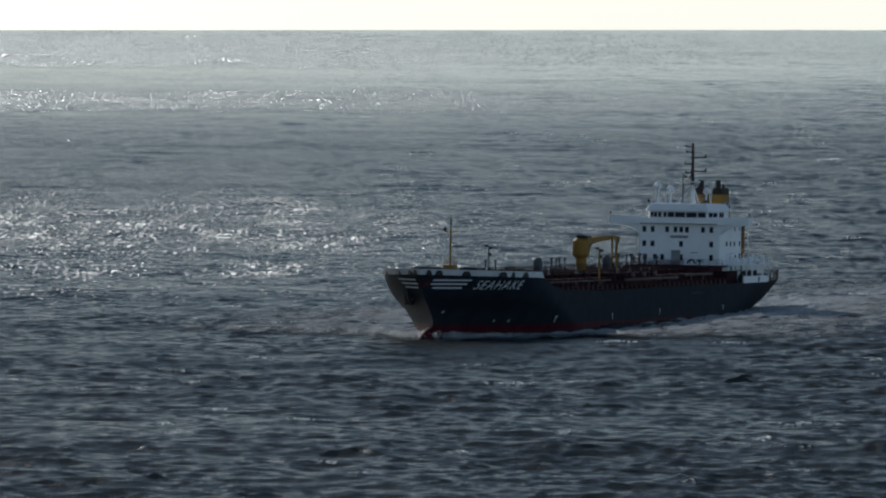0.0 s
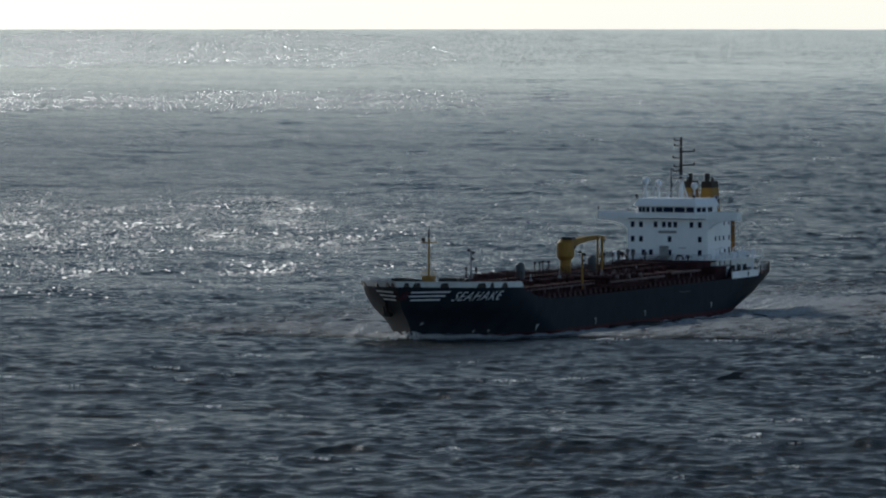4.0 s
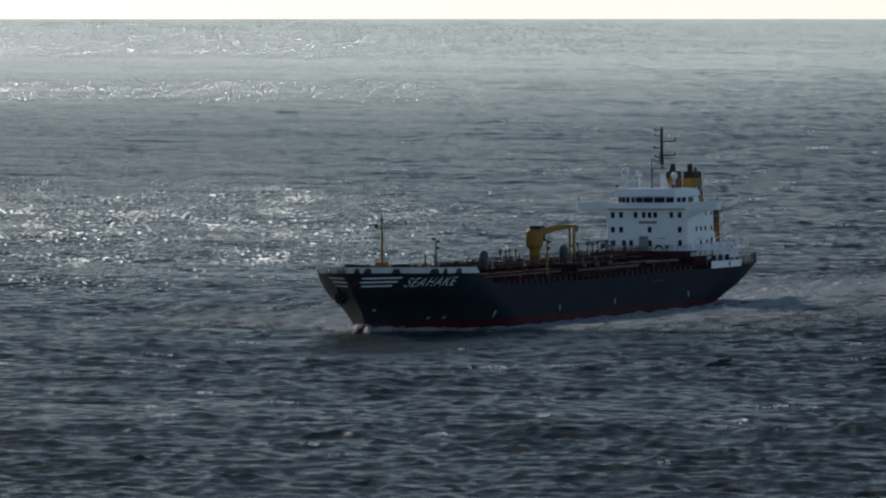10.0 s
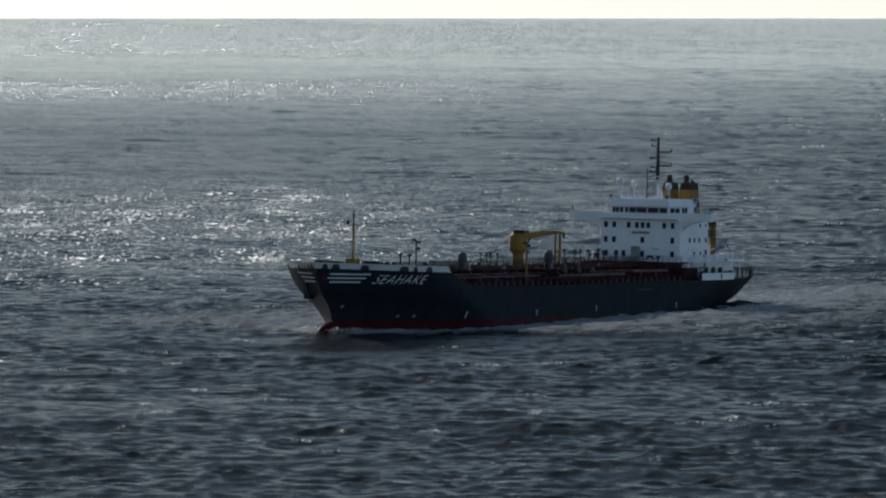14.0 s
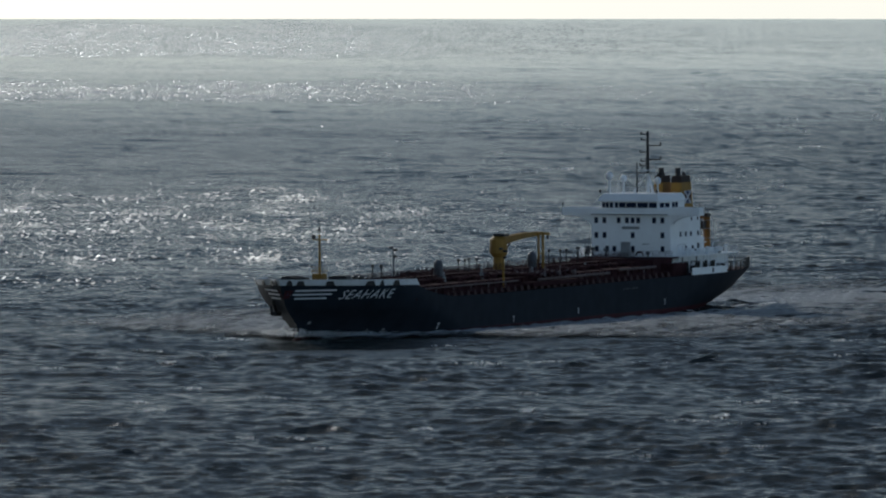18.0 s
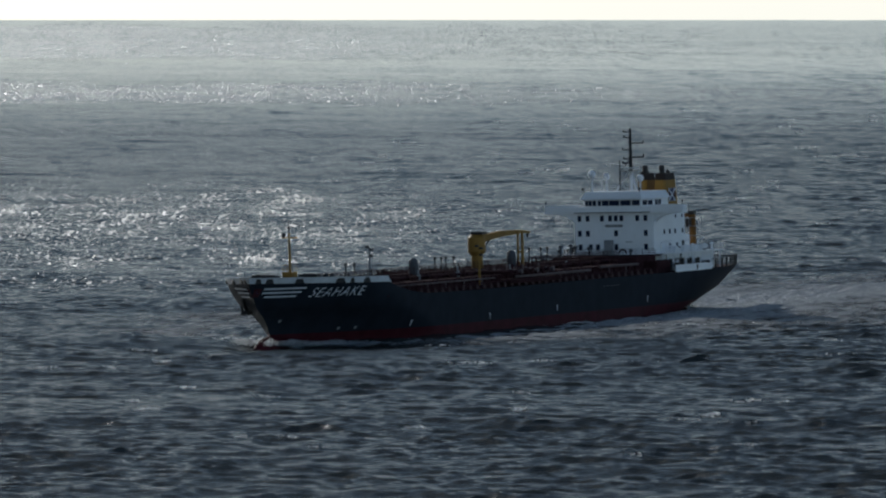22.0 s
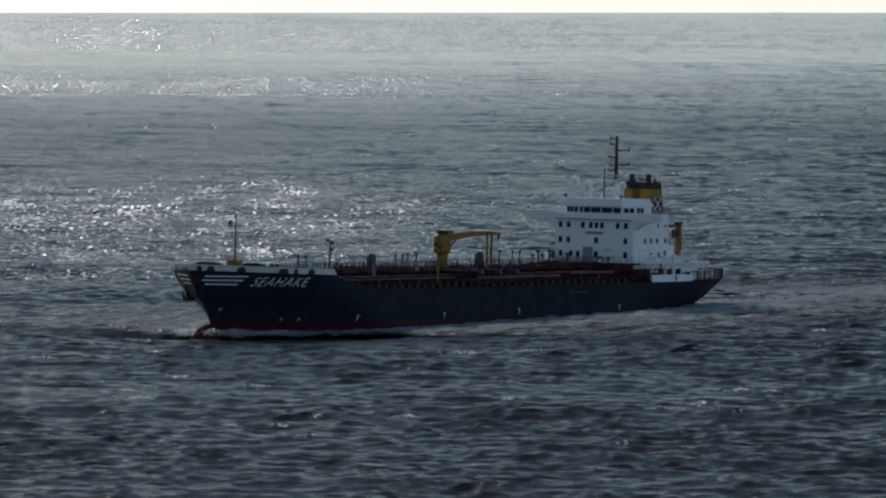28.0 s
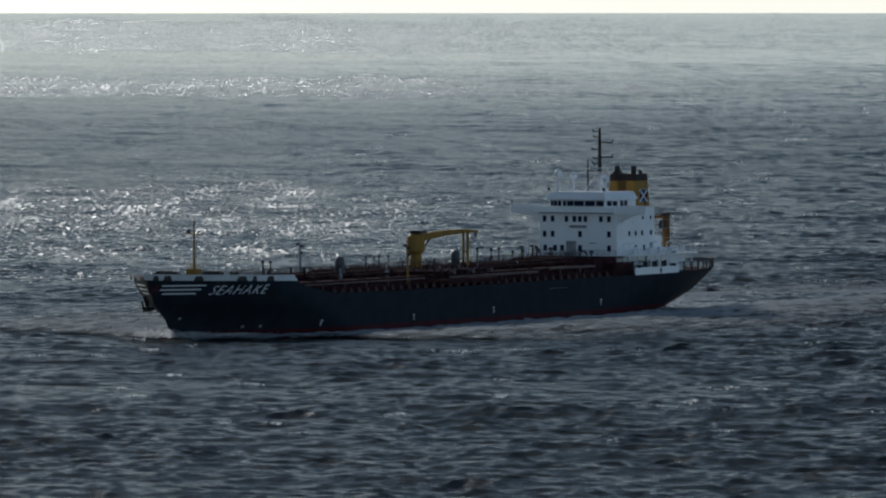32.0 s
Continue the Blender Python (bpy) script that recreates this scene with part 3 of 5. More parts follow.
def hull_point(x, z, out=0.03):
    """A point on the port shell, a little proud of it."""
    e = 0.2
    bx = (half_beam(x + e, z) - half_beam(x - e, z)) / (2 * e)
    bz = (half_beam(x, z + e) - half_beam(x, z - e)) / (2 * e)
    n = Vector((-bx, 1, -bz)).normalized()
    return Vector((x, half_beam(x, z), z)) + n * out


def build_hull():
    side = part("hull_side", shell([(lambda x, r=r: 1.1 + (top_z(x) - 1.1) * r) for r in [i / 12 for i in range(13)]]), NAVY, ship,
                "dark navy blue steel plating with faint streaks", True)
    bottom = part("hull_bottom", shell([(lambda x, z=z: z) for z in (-6.5, -4.5, -2.5, -1.2, -0.2, 0.5, 1.1)]), BOOT, ship, "dull red underwater paint", True)
    bm = ball((0, 0, 0), 1.0, u=20, v=14)
    bmesh.ops.transform(bm, verts=bm.verts, matrix=pose(165.5, 0, -1.6) @ Matrix.Diagonal((8.4, 2.2, 2.7, 1)))
    part("bulbous_bow", bm, BOOT, bottom, "dark red bulb at the waterline", True)
    # forecastle bulwark: an outer and an inner skin and a capping
    bm = bmesh.new()
    for sg in (1, -1):
        rings = []
        for i in range(61):
            x = 152.4 + (175.6 - 152.4) * (1 - (1 - i / 60) ** 2)
            z0 = top_z(x)
            z1 = z0 + 0.98
            x1 = x + 0.35 * (i / 60) ** 2 + 0.0
            y0, y1 = half_beam(x, z0), half_beam(min(x1, stem_x(z1)), z1)
            if i == 60:
                y0 = y1 = 0.0
            t = 0.18 if i < 60 else 0.0
            rings.append([bm.verts.new(c) for c in ((x, sg * (y0 + 0.015), z0), (x1, sg * (y1 + 0.015), z1), (x1 - 0.1, sg * max(0, y1 - t), z1), (x - 0.1, sg * max(0, y0 - t), z0 - 0.1))])
        for a, b in zip(rings, rings[1:]):
            for k in range(4):
                f = (a[k], b[k], b[(k + 1) % 4], a[(k + 1) % 4])
                bm.faces.new(f)
        bm.faces.new(rings[0])
    bmesh.ops.recalc_face_normals(bm, faces=bm.faces)
    bul = part("forecastle_bulwark", bm, CREAM, ship, "off-white bulwark round the forecastle")
    # sloping end plates of the bulwark
    for sg in (1, -1):
        part("bulwark_end", prism(((152.4, 9.15), (151.2, 9.05), (152.4, 10.12)), 1, sg * 13.8, sg * 13.98), CREAM, bul)
    # mooring fairleads: dark openings with a lip
    for x, w in ((174.6, 0.35), (173.2, 0.5), (169.3, 0.6), (163.1, 0.8), (161.0, 0.35), (158.0, 0.7)):
        for sg in (1, -1):
            z = top_z(x) + 0.5
            a, b = hull_point(x - w, z, 0.05), hull_point(min(x + w, 175.3), z, 0.05)
            d = (b - a).normalized()
            bm = bmesh.new()
            nrm = Vector((-d.y, d.x, 0))
            if nrm.y < 0:
                nrm = -nrm
            pts = [(0.0, -0.5), (1.0, -0.5), (0.9, 0.1), (0.78, 0.34), (0.22, 0.34), (0.1, 0.1)]
            lo = [bm.verts.new(a.lerp(b, u) + Vector((0, 0, v)) + nrm * 0.09) for u, v in pts]
            hi = [bm.verts.new(a.lerp(b, u) + Vector((0, 0, v)) - nrm * 0.3) for u, v in pts]
            bm.faces.new(lo), bm.faces.new(hi[::-1])
            for i in range(6):
                bm.faces.new((lo[i], hi[i], hi[(i + 1) % 6], lo[(i + 1) % 6]))
            if sg < 0:
                bmesh.ops.transform(bm, verts=bm.verts, matrix=Matrix.Diagonal((1, -1, 1, 1)))
            bmesh.ops.recalc_face_normals(bm, faces=bm.faces)
            part("fairlead", bm, BLACK, bul, "black mooring fairlead")
    # decks
    for name, xa, xb, dz, mat in (("main_deck", 0.3, 152.3, 0.12, OXIDE), ("forecastle_deck", 151.8, 175.0, 0.1, OXIDE)):
        bm = bmesh.new()
        prev = None
        for i in range(81):
            x = xa + (xb - xa) * i / 80
            z = (min(top_z(x), 6.75) if name == "main_deck" else top_z(x)) - dz
            y = max(0.05, half_beam(x, z) - 0.06)
            row = (bm.verts.new((x, y, z)), bm.verts.new((x, 0, z + 0.25)), bm.verts.new((x, -y, z)))
            if prev:
                bm.faces.new((prev[0], prev[1], row[1], row[0])), bm.faces.new((prev[1], prev[2], row[2], row[1]))
            prev = row
        part(name, bm, mat, ship, "oxide red painted steel deck")
    part("forecastle_bulkhead", box(151.7, 151.95, -13.7, 13.7, 6.5, 9.2), OXIDE, ship)
    return side


def hull_plate(poly, name, mat, parent, label="", out=0.035):
    """A flat marking laid on the port shell; poly: (x, z) outline in strips of four."""
    bm = bmesh.new()
    for (xa, za, xb, zb) in poly:
        n = max(1, int(abs(xb - xa) / 0.25))
        prev = None
        for i in range(n + 1):
            x = xa + (xb - xa) * i / n
            pr = (bm.verts.new(hull_point(x, za, out)), bm.verts.new(hull_point(x, zb, out)))
            if prev:
                bm.faces.new((prev[0], pr[0], pr[1], prev[1]))
            prev = pr
    bmesh.ops.recalc_face_normals(bm, faces=bm.faces)
    for f in bm.faces:
        if f.normal.y < 0:
            f.normal_flip()
    return part(name, bm, mat, parent, label)


def lettering(text, x_start, z_base, height, parent):
    """Slanted capitals wrapped on the port bow, reading aft."""
    cu = bpy.data.curves.new("ship_name", "FONT")
    cu.body, cu.size, cu.shear, cu.space_character, cu.resolution_u, cu.offset = text, 1.0, 0.32, 1.14, 3, -0.006
    ob = new("ship_name", cu)
    bpy.context.view_layer.update()
    me = bpy.data.meshes.new_from_object(ob.evaluated_get(bpy.context.evaluated_depsgraph_get()))
    bpy.data.objects.remove(ob)
    xs = np.array([v.co.x for v in me.vertices])
    ys = np.array([v.co.y for v in me.vertices])
    x0, sx, sy = xs.min(), 10.6 / (xs.max() - xs.min()), height / (ys.max() - ys.min())
    # arc length along the shell
    table, s, x = [(0.0, x_start)], 0.0, x_start
    zc = z_base + height / 2
    while s < 14:
        x -= 0.1
        s += math.hypot(0.1, half_beam(x, zc) - half_beam(x + 0.1, zc))
        table.append((s, x))
    for v in me.vertices:
        z = z_base + (v.co.y - ys.min()) * sy
        v.co = hull_point(lerp_table((v.co.x - x0) * sx, table), z, 0.13)
    me.materials.clear()
    me.materials.append(LETTER)
    me.validate()
    o = new("ship_name", me)
    o.parent = parent
    return tagged(o, "white slanted capital letters on the bow")


def mirror(ob):
    """Turns a part over to the starboard side."""
    ob.data.transform(Matrix.Diagonal((1, -1, 1, 1)))
    ob.data.flip_normals()


def build_markings(side):
    for z, xb in ((8.78, 167.8), (8.12, 168.2), (7.46, 168.6)):
        hull_plate([(173.3 if z > 8 else 172.8, z - 0.13, xb, z + 0.13)], "bow_stripe", LETTER, side, "white stripe")
        bow = hull_plate([(173.3 if z > 8 else 172.8, z - 0.13, xb, z + 0.13)], "bow_stripe", LETTER, side, "white stripe")
        mirror(bow)
    for sg in (1, -1):
        e = hull_plate([(174.6, 7.5, 173.55, 8.9)], "bow_emblem", MAROON, side, "dark red device on the stem", 0.05)
        d = hull_plate([(174.35, 7.95, 173.85, 8.45)], "bow_emblem", BLUE, side, "blue middle of the device", 0.07)
        if sg < 0:
            mirror(e), mirror(d)
    lettering("SEAHAKE", 166.9, 7.25, 1.5, side)
    for x, z in ((167.7, 3.3), (157.3, 1.7), (154.3, 1.7)):
        hull_plate([(x + 0.22, z - 0.22, x - 0.22, z + 0.22)], "hull_mark", GREY, side, "small round white mark")
    for x, z in ((142.6, 1.9), (114, 1.9), (87.3, 2.2), (50.3, 2.3)):
        hull_plate([(x + 0.12, z - 0.5, x - 0.12, z + 0.5)], "hull_mark", LETTER, side, "white draught mark")
        hull_plate([(x + 0.35, z + 0.35, x - 0.35, z + 0.5)], "hull_mark", LETTER, side, "white draught mark")
    for x in (68, 66.6, 65.2, 63.8, 62.4):
        hull_plate([(x + 0.22, 5.15, x - 0.22, 5.27)], "hull_mark", GREY, side, "short pale bar")
    # anchor in its pocket on the starboard bow, and one to port
    for sg in (1, -1):
        p = hull_point(168.2, 6.2, 0.3)
        bm = rod((p.x + 0.5, p.y + 0.1, 7.0), (p.x - 0.7, p.y + 0.15, 5.0), 0.22, 0.28)
        box(p.x - 1.7, p.x + 0.3, p.y - 0.5, p.y + 0.75, 4.4, 5.1, 0.15, bm)
        rod((p.x - 1.5, p.y + 0.4, 4.8), (p.x - 1.2, p.y + 0.6, 6.3), 0.3, 0.08, bm=bm)
        rod((p.x + 0.1, p.y + 0.4, 4.8), (p.x + 0.5, p.y + 0.6, 6.2), 0.3, 0.08, bm=bm)
        if sg > 0:
            bm.free()
            continue
        bmesh.ops.transform(bm, verts=bm.verts, matrix=Matrix.Diagonal((1, sg, 1, 1)))
        bmesh.ops.recalc_face_normals(bm, faces=bm.faces)
        part("anchor", bm, BLACK, ship, "black stockless anchor")


def windows(parent, spots, w, h, axis, face, sg=1, name="window"):
    """Panes in frames on a wall: spots are (across, height); axis 0 for a wall facing forward, 1 for a side."""
    frame_ob = pane_ob = None
    for a, z in spots:
        if axis == 0:
            m = Matrix.Translation((face, a, z))
            fr = (0, 0.05, -w / 2 - 0.07, w / 2 + 0.07, -h / 2 - 0.07, h / 2 + 0.07)
            pn = (0.02, 0.07, -w / 2, w / 2, -h / 2, h / 2)
        else:
            m = Matrix.Translation((a, face, z))
            fr = (-w / 2 - 0.07, w / 2 + 0.07, 0, 0.05 * sg, -h / 2 - 0.07, h / 2 + 0.07)
            pn = (-w / 2, w / 2, 0.02 * sg, 0.07 * sg, -h / 2, h / 2)
        if pane_ob is None:
            frame_ob = part("window_frame", box(*fr), GREY, parent)
            pane_ob = part(name, box(*pn, bevel=min(w, h) * 0.12), GLASS, parent, "dark window pane")
            frame_ob.matrix_basis = pane_ob.matrix_basis = m
        else:
            again("window_frame", frame_ob, parent, m)
            tagged(again(name, pane_ob, parent, m), "dark window pane")


def build_house():
    house = part("bridge_house", box(20.0, 33.4, -7.7, 7.7, 6.6, 16.95, 0.12), WHITE, ship, "white painted four-storey accommodation block")
    windows(house, [(y, 16.05) for y in (-6.7, -5.1, -2.3, -0.7, 0.4, 1.5, 4.6, 6.2)], 0.62, 0.95, 0, 33.4)
    windows(house, [(y, 13.4) for y in (-6.7, -5.1, 0.4, 6.2)], 0.62, 0.95, 0, 33.4)
    windows(house, [(y, 10.95) for y in (-6.6, -4.6, -3.2, 0.4, 6.2)], 0.62, 0.95, 0, 33.4)
    for sg in (1, -1):
        windows(house, [(x, 13.45) for x in (28.9, 26.6, 24.3, 21.1)], 0.55, 0.75, 1, sg * 7.7, sg)
        windows(house, [(x, 10.95) for x in (26.6, 23.6)], 0.6, 0.75, 1, sg * 7.7, sg)
        windows(house, [(x, 16.1) for x in (24.0, 21.2)], 0.4, 0.5, 1, sg * 7.7, sg)
        part("side_door", box(20.6, 21.5, sg * 7.68, sg * 7.76, 10.2, 11.7), BLACK, house, "dark open doorway")
    part("name_board", prism(((-1.9, 14.72), (-1.5, 14.45), (1.5, 14.45), (1.9, 14.72), (1.5, 14.95), (-1.5, 14.95)), 0, 33.4, 33.46), GREY, house, "faint grey name board on the front")
    part("notice_board", box(33.4, 33.45, 2.2, 3.6, 11.75, 11.9), GREY, house)
    # deck seams: thin ledges between storeys
    for z in (9.75, 12.2, 14.75):
        part("storey_seam", box(19.95, 33.43, -7.74, 7.74, z, z + 0.06), WHITE, house)
    # bridge deck with its wings
    part("bridge_deck", box(20.0, 33.9, -7.7, 7.7, 16.95, 17.15), WHITE, house)
    for sg in (1, -1):
        floor_plan = [(28.4, sg * 7.2), (33.75, sg * 7.2), (33.45, sg * 13.35), (31.4, sg * 13.35)]
        wing = part("bridge_wing", prism(floor_plan, 2, 16.95, 17.1), WHITE, house, "white open bridge wing")
        for (xa, ya), (xb, yb) in ((floor_plan[1], floor_plan[2]), (floor_plan[2], floor_plan[3]), (floor_plan[3], floor_plan[0])):
            d = Vector((xb - xa, yb - ya, 0)).normalized() * 0.06
            part("wing_parapet", prism([(xa - d.y, ya + d.x), (xa + d.y, ya - d.x), (xb + d.y, yb - d.x), (xb - d.y, yb + d.x)], 2, 16.93, 18.35), WHITE, wing)
        rod_bm = rod((33.2, sg * 13.35, 18.3), (33.2, sg * 13.35, 18.9), 0.05)
        ball((33.2, sg * 13.35, 19.0), 0.2, bm=rod_bm)
        part("side_light", rod_bm, BLACK, wing)
        # curved support under the wing
        pts = [(7.7, 15.0)] + [(7.7 + 5.8 * (1 - math.cos(t)), 15.0 + 1.95 * math.sin(t)) for t in [i * math.pi / 16 for i in range(1, 9)]] + [(7.7, 16.95)]
        part("wing_bracket", prism([(sg * a, b) for a, b in pts], 0, 32.6, 33.3), WHITE, wing)
        part("wing_bracket", prism([(sg * a, b) for a, b in pts], 0, 31.6, 31.9), WHITE, wing)
    part("front_parapet", prism(((-7.7, 16.95), (7.7, 16.95), (7.7, 18.1), (-7.7, 18.1)), 0, 33.62, 33.98), WHITE, house)
    # grey strip set in as the shadow line at the parapet's foot
    part("parapet_shadow_ledge", box(33.5, 34.15, -7.4, 7.4, 17.02, 17.2), GREY, house)
    # wheelhouse: chamfered plan, a sloping window band, a broad roof
    plan = [(24.5, -6.9), (30.6, -6.9), (33.0, -5.9), (33.0, 5.2), (30.6, 6.6), (24.5, 6.6)]
    wheel = part("wheelhouse", prism(plan, 2, 17.15, 19.6), WHITE, house, "white wheelhouse with a dark window band")
    for y, w in ((-5.4, 0.5), (-4.7, 0.5), (-3.9, 0.55), (-2.9, 0.5), (-1.75, 1.2), (0.0, 1.85), (2.2, 1.95), (4.2, 1.4)):
        windows(wheel, [(y, 18.75)], w, 0.85, 0, 33.0)
    for sg in (1, -1):
        for k in (0.3, 0.72):
            c = Vector((33.0 + (30.6 - 33.0) * k, 5.2 + 1.4 * k if sg > 0 else -5.9 - 1.0 * k, 18.75))
            bm = box(-0.04, 0.06, -0.48, 0.48, -0.42, 0.42)
            o = part("window", bm, GLASS, wheel, "dark window pane")
            o.matrix_basis = Matrix.Translation(c) @ pose(0, 0, 0, 0, 0, sg * 59.7)
        windows(wheel, [(29.6, 18.75), (28.2, 18.75)], 0.9, 0.85, 1, 6.6 if sg > 0 else -6.9, sg)
    roof_plan = [(24.2, -7.2), (30.7, -7.4), (33.6, -6.4), (33.6, 5.6), (30.7, 7.0), (24.2, 6.9)]
    bm = bmesh.new()
    lo = [bm.verts.new((x, y, 19.45)) for x, y in roof_plan]
    hi = [bm.verts.new((x - (0.75 if x > 30 else -0.3), y * 0.89, 20.75)) for x, y in roof_plan]
    bm.faces.new(lo[::-1]), bm.faces.new(hi)
    for i in range(6):
        bm.faces.new((lo[i], lo[(i + 1) % 6], hi[(i + 1) % 6], hi[i]))
    part("wheelhouse_roof", bm, WHITE, wheel, "white sloping roof fascia")
    rail(house, [(24.8, -6.2, 20.75), (32.4, -5.0, 20.75)], 0.9)
    rail(house, [(32.4, -5.0, 20.75), (32.4, 5.0, 20.75)], 0.5, 1.4)
    for y in (-6.1, 4.9):
        bm = rod((32.9, y, 20.7), (32.9, y, 21.1), 0.07)
        ball((32.95, y, 21.25), 0.28, bm=bm)
        part("searchlight", bm, BLACK, house)
    for x, y, z, r in ((32.2, -4.6, 23.9, 0.68), (29.6, -3.0, 23.4, 0.6), (32.0, 4.7, 23.1, 0.62)):
        bm = rod((x, y, 20.6), (x, y, z - r * 0.6), 0.2, 0.16)
        rod((x, y, z - r * 0.9), (x, y, z - r * 0.5), r * 0.7, r * 0.8, n=12, bm=bm)
        mast = part("dome_pedestal", bm, WHITE, house)
        bm = ball((x, y, z), r, 1.1)
        part("satellite_dome", bm, DOME, mast, "white antenna dome", True)
    bm = box(30.2, 30.5, -5.2, -2.2, 22.9, 23.0)
    rod((30.4, -3.7, 20.7), (30.4, -3.7, 22.9), 0.06, bm=bm)
    part("aerial_bar", bm, WHITE, house)
    part("whip_mast", rod((27.5, -1.3, 20.7), (27.5, -1.3, 26.2), 0.15, 0.1), BLACK, house, "thin black pole")
    bm = rod((27.5, -1.3, 24.0), (25.4, -0.2, 26.4), 0.07)
    rod((27.5, -1.3, 22.9), (25.4, -0.2, 23.4), 0.05, bm=bm)
    for k in range(5):
        rod((27.4, -1.25, 21.4 + 0.7 * k), (25.4, -0.3, 21.4 + 0.7 * k), 0.03, n=4, bm=bm)
    part("mast_stay", bm, BLACK, house)
    radar = part("radar_mast", rod((25.2, -0.2, 20.7), (25.2, -0.2, 24.4), 0.34, 0.28), WHITE, ship, "tall signal mast, white below and black above")
    for a, b in ((1.6, 1.8), (1.6, -2.2), (-1.8, 0)):
        part("mast_leg", rod((25.2 + a, -0.2 + b, 20.7), (25.2, -0.2, 24.6), 0.17, 0.12), WHITE, radar)
    part("upper_mast", rod((25.2, -0.2, 24.3), (25.2, -0.2, 31.8), 0.36, 0.2), BLACK, radar, "black upper mast")
    for z, r, l in ((31.2, 0.1, 0.9), (29.2, 0.12, 2.55), (26.7, 0.13, 2.55), (28.0, 0.11, 1.1), (25.6, 0.12, 1.1), (30.2, 0.1, 0.8), (26.4, 0.1, 0.9)):
        long_arm = l > 2
        y0, y1 = (-0.4, l) if long_arm else (-l - 0.4, 0.3)
        bm = rod((25.2, -0.2 + y0, z), (25.2, -0.2 + y1, z), r, n=6)
        tip = y1 if long_arm else y0
        rod((25.2, -0.2 + tip, z - 0.05), (25.2, -0.2 + tip, z + (0.6 if long_arm else 0.4)), 0.13, n=6, bm=bm)
        ball((25.2, -0.2 + tip * 0.97, z + 0.1), 0.18, bm=bm, u=8, v=6)
        part("mast_yard", bm, BLACK, radar)
    part("radar_scanner", box(25.6, 25.9, -1.9, 1.5, 24.6, 24.85, 0.06), WHITE, radar, "white radar bar")
    part("mast_platform", box(24.4, 26.4, -1.3, 0.9, 24.25, 24.35), BLACK, radar)
    part("mast_ladder", rod((24.9, -0.55, 20.7), (24.9, -0.5, 30.0), 0.04, n=4), BLACK, radar)
    return house


def build_funnels():
    for sg in (1, -1):
        x0, x1, y0, y1 = (14.6, 19.2, 1.6, 3.6) if sg > 0 else (14.8, 19.0, 0.2, 1.8)
        def ring(bm, s, z):
            return [bm.verts.new((x, sg * y, z)) for x, y in ((x0 + s, y0 + s), (x1 - s, y0 + s), (x1 - s, y1 - s), (x0 + s, y1 - s))]
        def block(za, zb, sa, sb):
            bm = bmesh.new()
            a, b = ring(bm, sa, za), ring(bm, sb, zb)
            bm.faces.new(a), bm.faces.new(b)
            for i in range(4):
                bm.faces.new((a[i], a[(i + 1) % 4], b[(i + 1) % 4], b[i]))
            bmesh.ops.recalc_face_normals(bm, faces=bm.faces)
            bmesh.ops.bevel(bm, geom=[e for e in bm.edges if abs(e.verts[0].co.z - e.verts[1].co.z) > 0.5], offset=0.25, segments=3, affect="EDGES")
            return bm
        funnel = part("funnel", block(16.95, 22.4, -0.32, 0.0), YELLOW, ship, "ochre yellow funnel with a black top")
        part("funnel_top", block(22.4, 23.6, -0.02, 0.1), SOOT, funnel, "sooty dark brown funnel cap")
        for dx, dy, r, z in ((2.9, 0.7, 0.48, 25.0), (1.0, 1.1, 0.26, 24.1), (3.8, 0.9, 0.2, 24.0), (1.9, 1.3, 0.16, 24.3)):
            part("exhaust_pipe", rod((x0 + dx, sg * (y0 + dy), 23.5), (x0 + dx, sg * (y0 + dy), z), r, n=14), BLACK, funnel, "sooty exhaust pipe", False)
        # house flag device: two crossed white bars between dark triangles
        yb = sg * (y1 + 0.22)
        xa, xb = x0 + 0.75, x0 + 3.55
        part("funnel_flag", box(xa - 0.05, xb + 0.05, yb, yb + sg * 0.03, 18.6, 20.9), LETTER, funnel, "white square device")
        xm, zm = (xa + xb) / 2, 19.75
        for pts in (((xa + 0.3, 20.85), (xb - 0.3, 20.85), (xm, zm + 0.22)), ((xa + 0.3, 18.65), (xb - 0.3, 18.65), (xm, zm - 0.22))):
            part("flag_triangle", prism(pts, 1, yb + sg * 0.03, yb + sg * 0.06), BLUE, funnel, "dark blue triangle")
        for pts in (((xa, 20.6), (xa, 18.9), (xm - 0.3, zm)), ((xb, 20.6), (xb, 18.9), (xm + 0.3, zm))):
            part("flag_triangle", prism(pts, 1, yb + sg * 0.03, yb + sg * 0.06), BOOT, funnel, "dark red triangle")
    part("funnel_casing", box(14.2, 20.5, -4.6, 4.6, 12.5, 17.6, 0.1), WHITE, ship)
    part("engine_casing", box(13.5, 20.1, -5.6, 5.6, 6.6, 12.6, 0.1), WHITE, ship)


